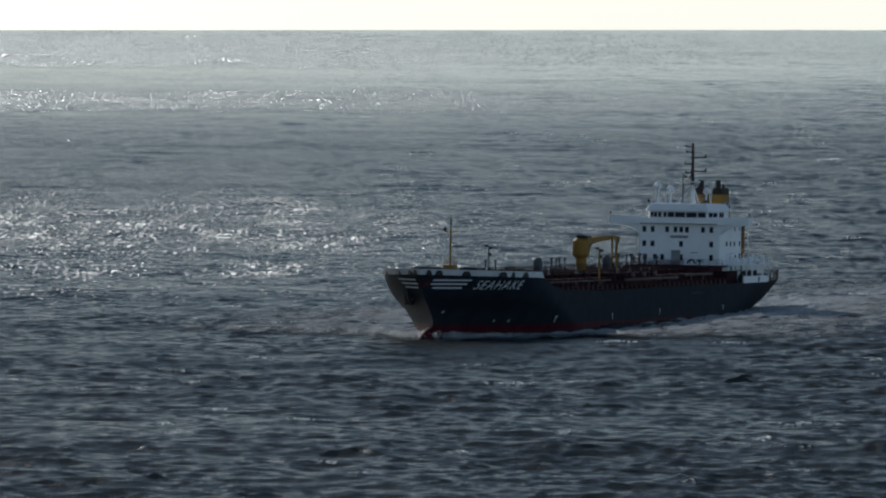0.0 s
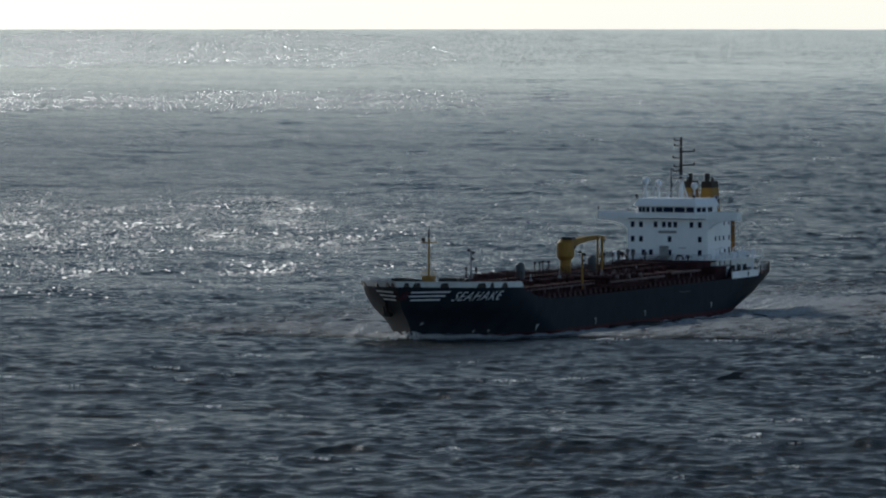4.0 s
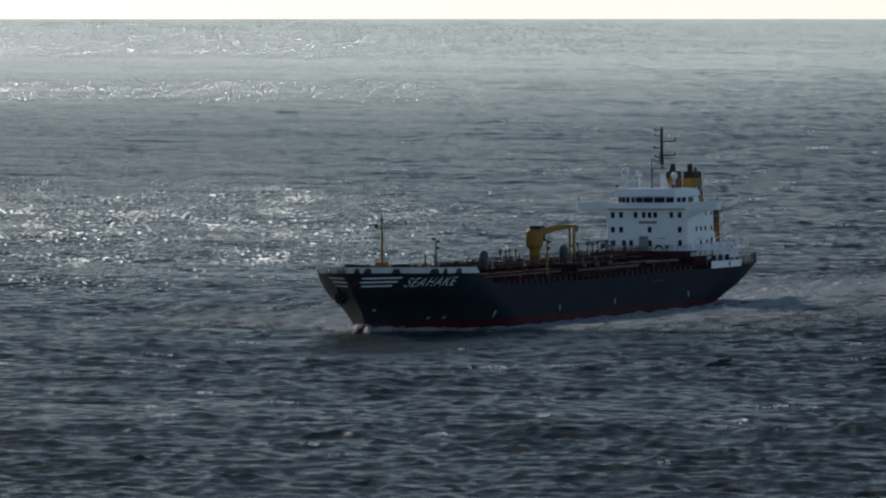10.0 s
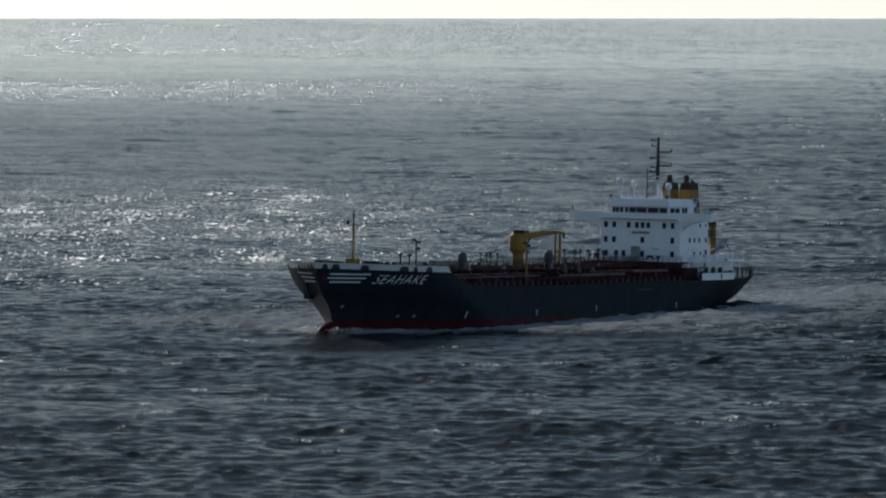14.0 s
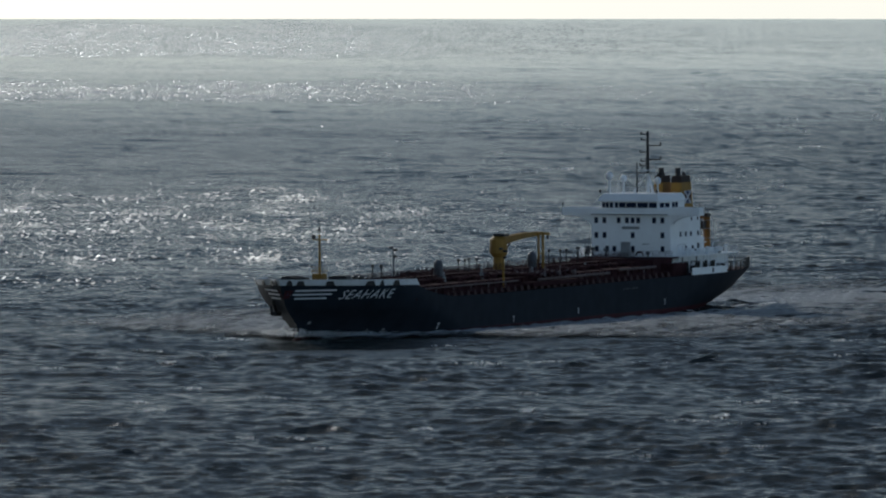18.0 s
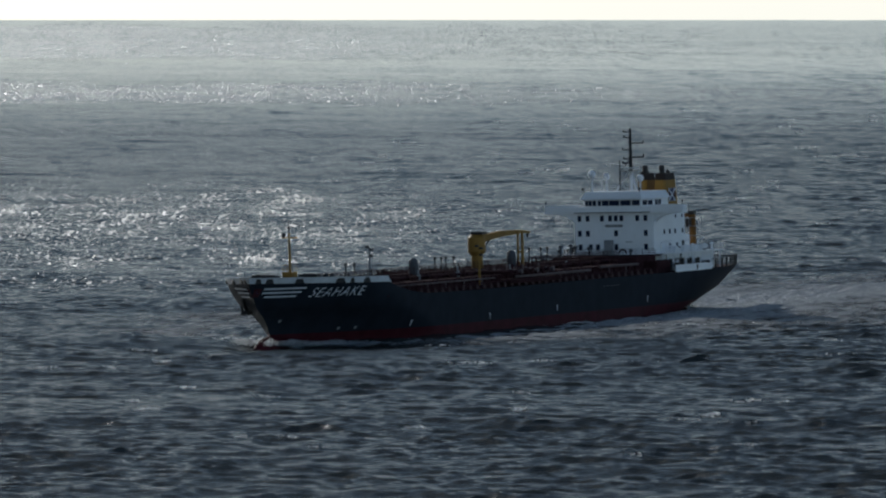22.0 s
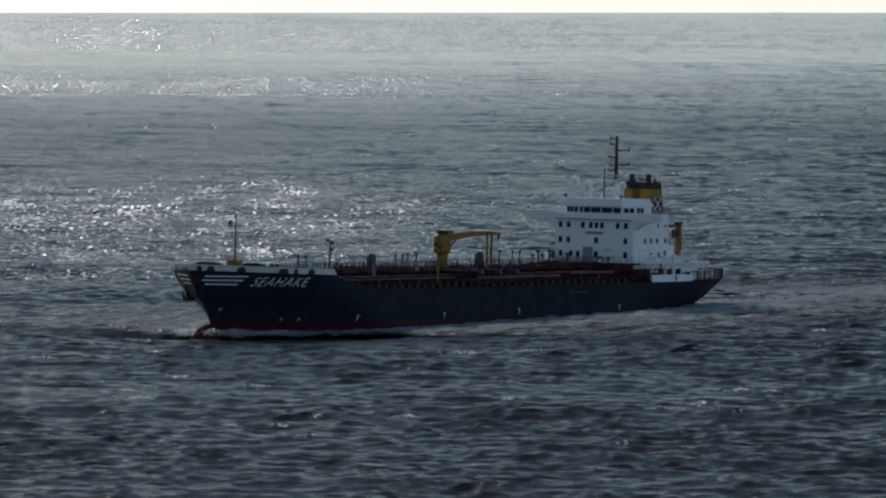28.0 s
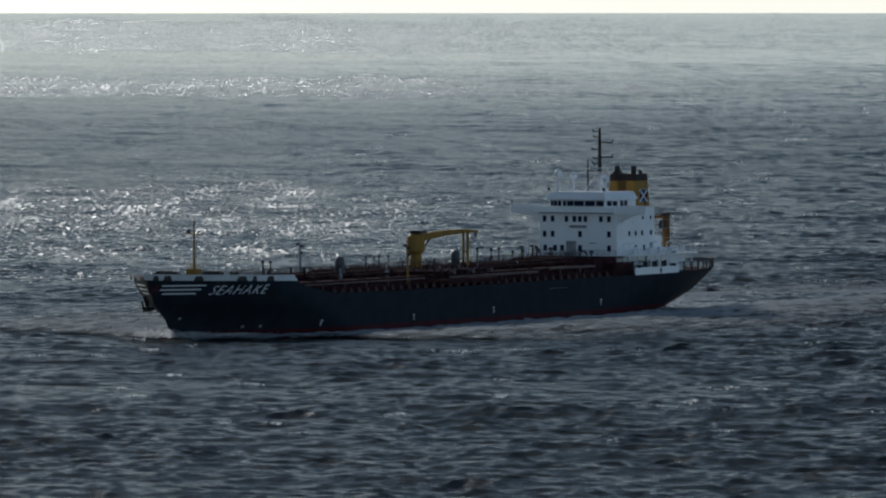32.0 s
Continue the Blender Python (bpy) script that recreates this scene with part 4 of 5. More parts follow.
def build_stern():
    poop = part("boat_deck", box(9.5, 34.0, -10.6, 10.6, 9.55, 9.75), WHITE, ship, "white boat deck edge")
    part("lower_deck_house", box(12.0, 33.9, -9.6, 9.6, 6.6, 9.56, 0.06), WHITE, poop, "white plated side under the boat deck")
    for x in (11, 15, 19, 23, 27, 31, 33.5):
        for sg in (1, -1):
            part("deck_pillar", rod((x, sg * 10.3, 6.6), (x, sg * 10.3, 9.6), 0.1), WHITE, poop)
    for sg in (1, -1):
        rail(poop, [(9.8, sg * 10.4, 9.75), (18.5, sg * 10.4, 9.75), (33.5, sg * 10.4, 9.75)], 1.1, 1.5)
        # side stair down to the deck
        bm = prism(((34.0, 9.6), (34.0, 9.3), (38.2, 6.6), (38.8, 6.6)), 1, sg * 8.2, sg * 9.0)
        part("deck_stair", bm, WHITE, ship, "steep white stair")
        # solid bulwark and the open rail behind it
        bm = bmesh.new()
        prev = None
        for i in range(17):
            x = 21.5 + 16.5 * i / 16
            y = half_beam(x, 6.6) + 0.02
            zt = 7.8
            row = [bm.verts.new((x, sg * yy, z)) for yy, z in ((y, 6.55), (y, zt), (y - 0.15, zt), (y - 0.15, 6.55))]
            if prev:
                for k in range(4):
                    bm.faces.new((prev[k], row[k], row[(k + 1) % 4], prev[(k + 1) % 4]))
            else:
                bm.faces.new(row)
            prev = row
        bm.faces.new(prev)
        bmesh.ops.recalc_face_normals(bm, faces=bm.faces)
        wall = part("stern_bulwark", bm, WHITE, ship, "white bulwark along the quarter")
        part("mooring_port", box(28.6, 29.2, sg * 13.6, sg * 14.1, 6.7, 7.6, 0.08), BLACK, wall)
        part("mooring_port", box(23.0, 24.0, sg * (half_beam(23.5, 6.6) - 0.3), sg * (half_beam(23.5, 6.6) + 0.12), 7.7, 8.2, 0.05), BLACK, wall)
        path = [(x, sg * (half_beam(x, 6.7) - 0.1), 6.7) for x in (21.4, 17, 13, 9, 5, 2, 0.2)]
        bm = bmesh.new()
        for p, q in zip(path, path[1:]):
            for z, r in ((1.55, 0.1), (0.75, 0.04), (1.15, 0.04)):
                rod((p[0], p[1], p[2] + z), (q[0], q[1], q[2] + z), r, n=6, bm=bm)
        part("stern_rail", bm, BLACK, ship, "dark steel rail round the stern")
        for x in (19, 15, 11.5, 8, 5.5, 3, 1.2, 0.2):
            y = sg * (half_beam(x, 6.7) - 0.1)
            part("stern_post", box(x - 0.18, x + 0.18, y - 0.1, y + 0.1, 6.6, 8.35 if x > 4 else 8.5, 0.03), BLACK, ship)
    path = [(0.15, y, 6.7) for y in (-8.5, -4, 0, 4, 8.5)]
    bm = bmesh.new()
    for p, q in zip(path, path[1:]):
        rod((p[0], p[1], 8.25), (q[0], q[1], 8.25), 0.1, n=6, bm=bm)
        rod((p[0], p[1], 6.6), (p[0], p[1], 8.25), 0.08, n=6, bm=bm)
    part("stern_rail", bm, BLACK, ship)
    # provision crane aft of the house
    crane = part("aft_crane", rod((9.6, 4.4, 6.6), (9.6, 4.4, 16.0), 0.75, 0.6, n=14), RUSTY, ship, "rusty ochre column crane abaft the house")
    part("crane_head", box(8.9, 10.3, 3.8, 5.0, 15.9, 16.6, 0.15), BLACK, crane)
    part("crane_cab", box(10.2, 10.9, 3.6, 4.6, 13.8, 15.2, 0.1), BLACK, crane)
    part("crane_jib", rod((9.6, 3.6, 15.9), (9.2, -7.0, 15.2), 0.3, 0.2), RUSTY, crane)
    bm = bmesh.new()
    for z in (10.5, 12.2, 13.9, 15.4):
        for a in range(8):
            p = Vector((9.6 + 1.3 * math.cos(a * math.pi / 4), 4.4 + 1.3 * math.sin(a * math.pi / 4), z))
            q = Vector((9.6 + 1.3 * math.cos((a + 1) * math.pi / 4), 4.4 + 1.3 * math.sin((a + 1) * math.pi / 4), z))
            rod(p, q, 0.05, n=4, bm=bm)
    for a in range(0, 8, 2):
        c, s = math.cos(a * math.pi / 4), math.sin(a * math.pi / 4)
        rod((9.6 + 1.3 * c, 4.4 + 1.3 * s, 6.7), (9.6 + 1.3 * c, 4.4 + 1.3 * s, 15.4), 0.05, n=4, bm=bm)
    part("crane_ladder_cage", bm, GREY, crane)
    # winches and lockers on the quarter
    rs = random.Random(4)
    for i in range(9):
        x, y = 12 + i * 2.4, 9.6 + rs.uniform(-1.2, 1.2) + i * 0.12
        bm = box(x - 0.5, x + 0.5, y - 0.4, y + 0.4, 6.65, 7.3 + rs.uniform(0, 0.9), 0.08)
        rod((x - 0.6, y, 7.2), (x + 0.8, y, 7.2), 0.42, n=12, bm=bm)
        part("mooring_winch", bm, (GREY, WHITE, BLACK)[i % 3], ship, "small winch on the quarter deck")
    for x in (16.5, 20.5, 24.2, 28.0):
        bm = rod((x - 1.3, 9.4, 10.4), (x + 0.9, 9.4, 10.4), 0.5, n=12)
        box(x - 1.0, x + 0.7, 9.1, 9.7, 9.75, 10.0, bm=bm)
        part("life_raft_canister", bm, WHITE, ship, "white life raft canister")


def build_quarter_clutter():
    """Gear along the port and starboard quarter, under and on the boat deck."""
    rs = random.Random(14)
    for sg in (1, -1):
        for x in (13.0, 16.2, 18.8, 21.4, 24.6, 27.2, 29.8, 32.4, 34.6):
            kind = rs.randrange(4)
            y, z = sg * (9.2 + rs.uniform(0, 0.8)), 9.75
            if kind == 0:
                bm = rod((x, y, z), (x, y, z + 1.1), 0.22, n=10)
                ball((x, y, z + 1.15), 0.4, 0.6, bm=bm)
                part("mushroom_vent", bm, WHITE, ship, "white mushroom vent on the boat deck")
            elif kind == 1:
                bm = box(x - 0.7, x + 0.7, y - 0.4, y + 0.4, z, z + 0.9, 0.06)
                box(x - 0.75, x + 0.75, y - 0.45, y + 0.45, z + 0.85, z + 0.95, 0.03, bm)
                part("deck_locker", bm, GREY, ship, "grey locker on the boat deck")
            elif kind == 2:
                bm = rod((x - 0.3, y, z), (x - 0.3, y, z + 1.9), 0.1, n=8)
                rod((x - 0.3, y, z + 1.9), (x - 0.3, y + sg * 1.2, z + 2.3), 0.08, n=8, bm=bm)
                part("davit", bm, WHITE, ship, "white swan-neck davit")
            else:
                bm = rod((x, y, z), (x, y, z + 0.5), 0.12, n=8)
                rod((x - 0.35, y, z + 0.75), (x + 0.35, y, z + 0.75), 0.38, n=14, bm=bm)
                part("hose_reel", bm, BLACK, ship, "dark hose reel")
        # under the boat deck: doors, pipes and lockers against the casing
        for x in (22.0, 25.2, 28.6, 31.8):
            part("casing_door", box(x - 0.42, x + 0.42, sg * 9.6, sg * 9.68, 6.9, 8.8, 0.03), GREY, ship, "grey steel door under the boat deck")
        for x in (20.8, 23.6, 26.9, 30.2, 33.0):
            bm = rod((x, sg * 9.95, 6.7), (x, sg * 9.95, 9.5), 0.12, n=8)
            rod((x, sg * 9.95, 8.6), (x + 1.6, sg * 9.95, 8.6), 0.1, n=8, bm=bm)
            box(x - 0.3, x + 0.3, sg * 9.95 - 0.25, sg * 9.95 + 0.25, 7.3, 8.1, 0.05, bm)
            part("standpipe", bm, BLACK if x > 25 else WHITE, ship, "standpipe with a valve box")
        for x in (22.6, 26.0, 29.4, 34.4):
            bm = rod((x, sg * 11.4, 6.6), (x, sg * 11.4, 8.7), 0.24, n=10)
            rod((x + 0.9, sg * 11.4, 6.6), (x + 0.9, sg * 11.4, 8.6), 0.24, n=10, bm=bm)
            box(x - 0.4, x + 1.3, sg * 11.4 - 0.35, sg * 11.4 + 0.35, 6.6, 6.9, 0.05, bm)
            part("bollard_pair", bm, BLACK, ship, "black double bollard")


def build_foredeck():
    # foremast on a small yellow house
    base = part("foremast_house", box(160.7, 162.7, -0.4, 1.4, 9.3, 11.2, 0.08), YELLOW, ship, "ochre deck house at the foot of the foremast")
    mast = part("foremast", rod((161.6, 0.5, 11.1), (161.6, 0.5, 17.6), 0.22, 0.14), YELLOW, ship, "ochre foremast with a cross yard")
    part("foremast_top", rod((161.6, 0.5, 17.5), (161.6, 0.5, 19.7), 0.1, 0.06), BLACK, mast)
    part("foremast_yard", rod((161.6, -0.8, 16.85), (161.6, 2.0, 16.85), 0.09), YELLOW, mast)
    part("mast_lamp", ball((161.9, -0.4, 17.3), 0.34, 1.2), BLACK, mast)
    part("mast_lamp", box(161.4, 161.8, 0.35, 0.65, 18.2, 18.7, 0.04), BLACK, mast)
    for a, b in ((2.2, 1.8), (-2.2, 1.2)):
        part("mast_stay", rod((161.6 + a, 0.5 + b, 9.3), (161.6, 0.5, 16.5), 0.025, n=4), BLACK, mast)
    rail(base, [(160.7, -0.4, 11.2), (162.7, -0.4, 11.2), (162.7, 1.4, 11.2), (160.7, 1.4, 11.2)], 0.7, 0.6, YELLOW)
    # windlasses, bollards and vents showing over the bulwark
    for x, y in ((164.0, -3.4), (161.8, 4.2), (168.5, 0.0)):
        bm = rod((x, y - 1.2, 10.2), (x, y + 1.2, 10.2), 0.7, n=14)
        box(x - 0.8, x + 0.8, y - 1.7, y - 1.3, 9.2, 10.8, 0.1, bm)
        box(x - 0.8, x + 0.8, y + 1.3, y + 1.7, 9.2, 10.8, 0.1, bm)
        part("windlass", bm, BLACK, ship, "dark anchor windlass")
    for x, y in ((155.5, 4.0), (155.2, 1.2), (157.8, 6.2)):
        bm = rod((x, y, 9.2), (x, y, 10.4), 0.3, n=10)
        ball((x, y, 10.4), 0.5, 0.7, bm=bm)
        part("mushroom_vent", bm, BLACK, ship, "dark mushroom vent")
    for x, y in ((136.0, -2.0), (137.4, 0.3)):
        bm = rod((x, y, 8.3), (x, y, 11.4), 0.13, n=8)
        box(x - 0.35, x + 0.35, y - 0.15, y + 0.15, 11.3, 11.8, 0.05, bm)
        part("vent_post", bm, BLACK, ship)
    for sg in (1, -1):
        rail(ship, [(138.5, sg * 13.7, 6.75), (144, sg * 13.75, 7.35), (149, sg * 13.75, 8.3), (151.2, sg * 13.75, 9.0)], 1.0, 1.2, OXIDE)


def post_with_lamp(name, x, y, z0, z1, mat, heads=2, label=""):
    post = part(name, rod((x, y, z0), (x, y, z1), 0.22, 0.16), mat, ship, label)
    for y0, y1, za in ((-0.7, -0.1, -0.1), (0.1, 0.7, -0.5), (0.1, 0.6, -1.6))[:1 + 2 * (heads > 1)]:
        part("floodlight", box(x - 0.3, x + 0.3, y + y0, y + y1, z1 + za, z1 + za + 0.4, 0.06), BLACK, post)
    part("post_ladder", rod((x - 0.35, y, z0), (x - 0.35, y, z1 - 0.8), 0.04, n=4), mat, post)
    return post


def build_cargo_deck():
    trunk = part("cargo_trunk", box(44.0, 149.5, -9.6, 9.6, 6.4, 8.4, 0.15), OXIDE, ship, "long oxide red raised deck")
    # transverse stiffeners and brackets along the deck edge
    bm0 = prism(((0.45, 6.55), (-0.65, 6.55), (0.05, 7.4), (0.3, 7.4)), 1, -0.1, 0.1)
    first = part("edge_bracket", bm0, FADED, trunk, "pale worn bracket at the deck edge")
    first.matrix_basis = Matrix.Translation((46, 12.9, 0))
    for i in range(1, 35):
        for sg in (1, -1):
            again("edge_bracket", first, trunk, Matrix.Translation((46 + i * 2.7, sg * 12.9, 0)))
    part("edge_pipe", rod((46, 12.75, 7.5), (138, 12.75, 7.5), 0.1), OXIDE, trunk)
    frame_ob = part("trunk_stiffener", box(-0.12, 0.12, 9.55, 9.95, 6.6, 8.4), OXIDE, trunk)
    for i in range(1, 36):
        again("trunk_stiffener", frame_ob, trunk, Matrix.Translation((46 + i * 2.9, 0, 0)))
    frame_ob.matrix_basis = Matrix.Translation((46, 0, 0))
    # fore-and-aft walkway with its rails and the pipe stack under it
    walkway = part("catwalk", box(34.5, 151.5, -1.2, 1.2, 9.2, 9.3), OXIDE, ship, "red raised walkway along the middle")
    for i in range(40):
        x = 36 + i * 2.9
        part("catwalk_leg", box(x - 0.1, x + 0.1, -1.1, -0.9, 8.3, 9.2), OXIDE, walkway)
        part("catwalk_leg", box(x - 0.1, x + 0.1, 0.9, 1.1, 8.3, 9.2), OXIDE, walkway)
    for sg in (1, -1):
        rail(walkway, [(34.5, sg * 1.15, 9.3), (151.5, sg * 1.15, 9.3)], 1.05, 1.45, OXIDE, 0.045)
    for y, z, r, x0, x1, mat in ((2.2, 8.80, 0.24, 40, 148, OXIDE), (2.9, 8.80, 0.24, 40, 148, OXIDE), (3.7, 8.90, 0.3, 40, 140, OXIDE), (4.6, 8.85, 0.26, 46, 132, OXIDE),
                                 (5.5, 8.80, 0.22, 60, 120, OXIDE), (-2.4, 8.80, 0.3, 40, 148, OXIDE), (-3.4, 8.80, 0.3, 40, 140, OXIDE), (-4.6, 9.00, 0.3, 46, 132, OXIDE),
                                 (10.4, 7.9, 0.22, 66, 96, PIPE), (10.4, 8.3, 0.2, 46, 62, PIPE), (10.3, 8.0, 0.13, 104, 148, PIPE), (11.2, 6.95, 0.16, 50, 136, OXIDE)):
        bm = rod((x0, y, z), (x1, y, z), r, n=10)
        for i in range(int((x1 - x0) / 7)):
            rod((x0 + 3 + i * 7, y, z), (x0 + 3.25 + i * 7, y, z), r * 1.5, n=10, bm=bm)
            box(x0 + 5 + i * 7, x0 + 5.2 + i * 7, y - 0.1, y + 0.1, 6.6, z, bm=bm)
        part("deck_pipe", bm, mat, ship, "long pale pipe" if mat is PIPE else "oxide red cargo pipe")
    # midships manifold: cross pipes with valves over a drip tray
    part("drip_tray", box(84, 104, 10.0, 13.2, 7.0, 7.7, 0.05), OXIDE, ship, "red manifold drip tray")
    for i in range(9):
        x = 85.5 + i * 2.1
        bm = rod((x, -12.6, 8.9), (x, 12.6, 8.9), 0.26, n=10)
        for y in (12.6, 11.2, 7.4, -12.6):
            rod((x, y - 0.12, 8.9), (x, y + 0.12, 8.9), 0.42, n=10, bm=bm)
        rod((x, 9.8, 8.9), (x, 9.8, 9.7), 0.1, n=6, bm=bm)
        rod((x, 9.75, 9.7), (x, 9.85, 9.7), 0.35, n=12, bm=bm)
        part("manifold_pipe", bm, OXIDE if i % 3 else PIPE, ship, "manifold cross pipe with a valve wheel")
    # tank hatches and pressure valves with tall stems
    rs = random.Random(9)
    for i in range(14):
        x = 48 + i * 7.2
        for sg in (1, -1):
            y = sg * (6.6 + rs.uniform(-0.4, 0.4))
            bm = rod((x, y, 8.3), (x, y, 9.0), 0.7, n=14)
            rod((x, y, 9.0), (x, y, 9.15), 0.8, n=14, bm=bm)
            part("tank_hatch", bm, OXIDE, ship, "round oxide red tank hatch")
    for x, z in ((105.6, 11.7), (103.0, 11.6), (101.3, 11.7), (98.2, 11.6), (68.2, 12.0), (63.4, 11.9), (60.8, 11.9), (56.0, 11.2), (52.4, 11.2), (130.0, 10.4), (126.0, 10.3)):
        bm = rod((x, -0.2, 8.3), (x, -0.2, z - 0.3), 0.1, n=8)
        rod((x, -0.2, z - 0.45), (x, -0.2, z), 0.2, 0.28, n=10, bm=bm)
        part("vent_stem", bm, BLACK, ship, "dark vent stem with a thick head")
    for x, y in ((115.5, 0.6), (76.7, 0.4)):
        bm = rod((x, y, 8.3), (x, y, 11.2), 0.8, n=20)
        ball((x, y, 11.2), 0.8, 0.9, bm=bm, u=20, v=12)
        rod((x, y, 10.2), (x, y, 10.35), 0.86, n=20, bm=bm)
        part("vent_trunk", bm, SLATE, ship, "dark grey round-topped ventilator")
    for i in range(26):
        x = 45 + i * 3.9 + rs.uniform(-1, 1)
        y = rs.choice((-8.5, -6, -3.6, 3.2, 5.2, 7.6))
        h = rs.uniform(0.7, 1.7)
        bm = box(x - 0.3, x + 0.3, y - 0.25, y + 0.25, 8.3, 8.4 + h * 0.6, 0.05)
        rod((x, y, 8.4), (x, y, 8.5 + h), 0.12, n=8, bm=bm)
        rod((x, y - 0.04, 8.4 + h), (x, y + 0.04, 8.4 + h), 0.28, n=10, bm=bm)
        part("valve", bm, OXIDE if i % 4 else GREY, ship, "small deck valve")
    # block of casings just before the house
    part("pump_room_casing", box(36.5, 44.5, -7.0, 9.4, 6.5, 9.5, 0.12), OXIDE, ship, "oxide red casing before the house")
    part("hose_locker", box(35.5, 41.5, 9.45, 11.8, 6.5, 8.7, 0.1), OXIDE, ship, "low oxide red locker")
    part("front_walkway", box(34.0, 37.0, -8.0, 9.6, 9.4, 9.6), OXIDE, ship)
    rail(ship, [(37.0, -8.0, 9.6), (37.0, 9.6, 9.6)], 1.0, 1.2, OXIDE, 0.04)
    part("vent_locker", box(36.2, 37.2, -0.3, 1.2, 9.6, 12.3, 0.06), GREY, ship, "tall grey locker before the house")
    bm = bmesh.new()
    for i in range(13):
        a0, a1 = math.pi * i / 12, math.pi * (i + 1) / 12
        rod((39, 4.2 + 0.7 * math.cos(a0), 9.9 + 0.75 * math.sin(a0)), (39, 4.2 + 0.7 * math.cos(a1), 9.9 + 0.75 * math.sin(a1)), 0.16, n=8, bm=bm) if i < 12 else None
    part("goose_neck_vent", bm, OXIDE, ship, "red goose-neck pipe")
    for x, y, z in ((40, -5.4, 11.4), (41, -4.0, 11.2), (42.5, -6.2, 11.3), (38.5, -2.6, 10.9), (39.0, 5.8, 10.4)):
        bm = rod((x, y, 9.4), (x, y, z), 0.16, n=8)
        box(x - 0.3, x + 0.3, y - 0.35, y + 0.35, z - 0.2, z + 0.3, 0.08, bm)
        part("deck_ventilator", bm, SLATE, ship, "dark grey ventilator before the house")
    # posts with floodlights
    post_with_lamp("light_post", 110.1, -10.4, 6.5, 13.6, GREY, 2, "slim post with floodlights")
    post_with_lamp("light_post", 108.7, 9.7, 7.0, 13.5, YELLOW, 2, "ochre post with floodlights")
    # hose crane: column, slewing house, jib in its rest
    crane = part("hose_crane", rod((88.6, -0.4, 7.5), (88.6, -0.4, 11.6), 1.05, 0.95, n=20), YELLOW, ship, "ochre hose crane with its jib lowered aft")
    bm = rod((88.7, -0.4, 11.4), (88.7, -0.4, 12.1), 1.0, 1.55, n=18)
    rod((88.7, -0.4, 12.1), (88.7, -0.4, 14.5), 1.55, 1.5, n=18, bm=bm)
    rod((88.7, -0.4, 14.5), (88.7, -0.4, 15.1), 1.5, 0.9, n=18, bm=bm)
    part("slewing_house", bm, YELLOW, crane)
    part("winch_box", box(87.6, 89.8, -1.0, 1.2, 15.0, 15.5, 0.1), BLACK, crane)
    part("crane_ram", rod((87.0, 0.3, 12.9), (84.6, 0.3, 14.3), 0.2), BLACK, crane)
    pts = ((88.0, 13.7), (88.0, 14.9), (80, 15.35), (72.6, 15.3), (72.0, 15.0), (72.4, 14.7), (80, 14.4))
    jib = part("jib", prism(pts, 1, -0.35, 0.55), YELLOW, crane, "ochre box jib")
    part("jib_nose", prism(((72.6, 15.3), (69.0, 15.0), (68.6, 14.6), (72.4, 14.7)), 1, -0.15, 0.35), YELLOW, jib)
    part("hook_block", box(69.2, 69.7, 0.0, 0.3, 13.9, 14.7, 0.06), BLACK, jib)
    rest = part("jib_rest", rod((74.6, 1.6, 7.5), (74.6, 1.6, 15.2), 0.24), YELLOW, ship, "ochre goalpost rest under the jib")
    part("rest_leg", rod((74.6, 0.75, 8.4), (74.6, 0.75, 15.2), 0.2), YELLOW, rest)
    part("rest_beam", box(74.4, 74.8, 0.7, 1.7, 11.4, 11.7), YELLOW, rest)


hull_side = build_hull()
build_markings(hull_side)
build_house()
build_funnels()
build_stern()
build_quarter_clutter()
build_foredeck()
build_cargo_deck()


# ---------------------------------------------------------------- wash round the hull
def build_wash():
    rs = np.random.RandomState(31)
    spots = []

    def streak(cx, cy, n, lx, ly, size, z0, z1, turn):
        """A torn patch of foam: flat lobes thrown about a line."""
        for _ in range(n):
            u = rs.normal(0, 0.5)
            x = cx + lx * u
            y = cy + ly * rs.normal(0, 0.5) + u * lx * math.tan(turn)
            spots.append((x, y, rs.uniform(z0, z1), size * rs.uniform(0.5, 1.9), size * rs.uniform(0.4, 1.1), size * rs.uniform(0.07, 0.2), turn + rs.uniform(-0.3, 0.3)))
    # crest thrown aside at the stem, both sides
    for sg in (1, -1):
        streak(169.0, sg * 3.6, 420, 4.5, 1.6, 0.2, 0.2, 0.95, -sg * 0.35)
        streak(163.5, sg * 8.2, 320, 6.0, 1.8, 0.18, 0.2, 0.75, -sg * 0.5)
        for _ in range(90):
            x = 171.8 - 5.5 * rs.rand() ** 1.2
            y = max(half_beam(x, 0.0), 0.4 if x < 171 else 1.4) + abs(rs.normal(0, 0.5))
            spots.append((x, sg * y, rs.uniform(0.0, 1.2) ** 1.5, rs.uniform(0.1, 0.3), rs.uniform(0.08, 0.22), rs.uniform(0.05, 0.13), -sg * 0.35))
        # the diverging bow wave breaks in patches well off the side
        for x in (104, 70, 44, 14, -24):
            streak(x + rs.uniform(-4, 4), sg * (15.5 + (160 - x) * 0.11 + rs.uniform(-1, 1)), int(rs.uniform(20, 50)), rs.uniform(4, 9), 1.6, 0.26, 0.25, 0.5, -sg * 0.11)
    return tagged(clumps("bow_wash", spots, FOAM), "white foam thrown aside at the tanker's stem", "foam", kind="stuff")


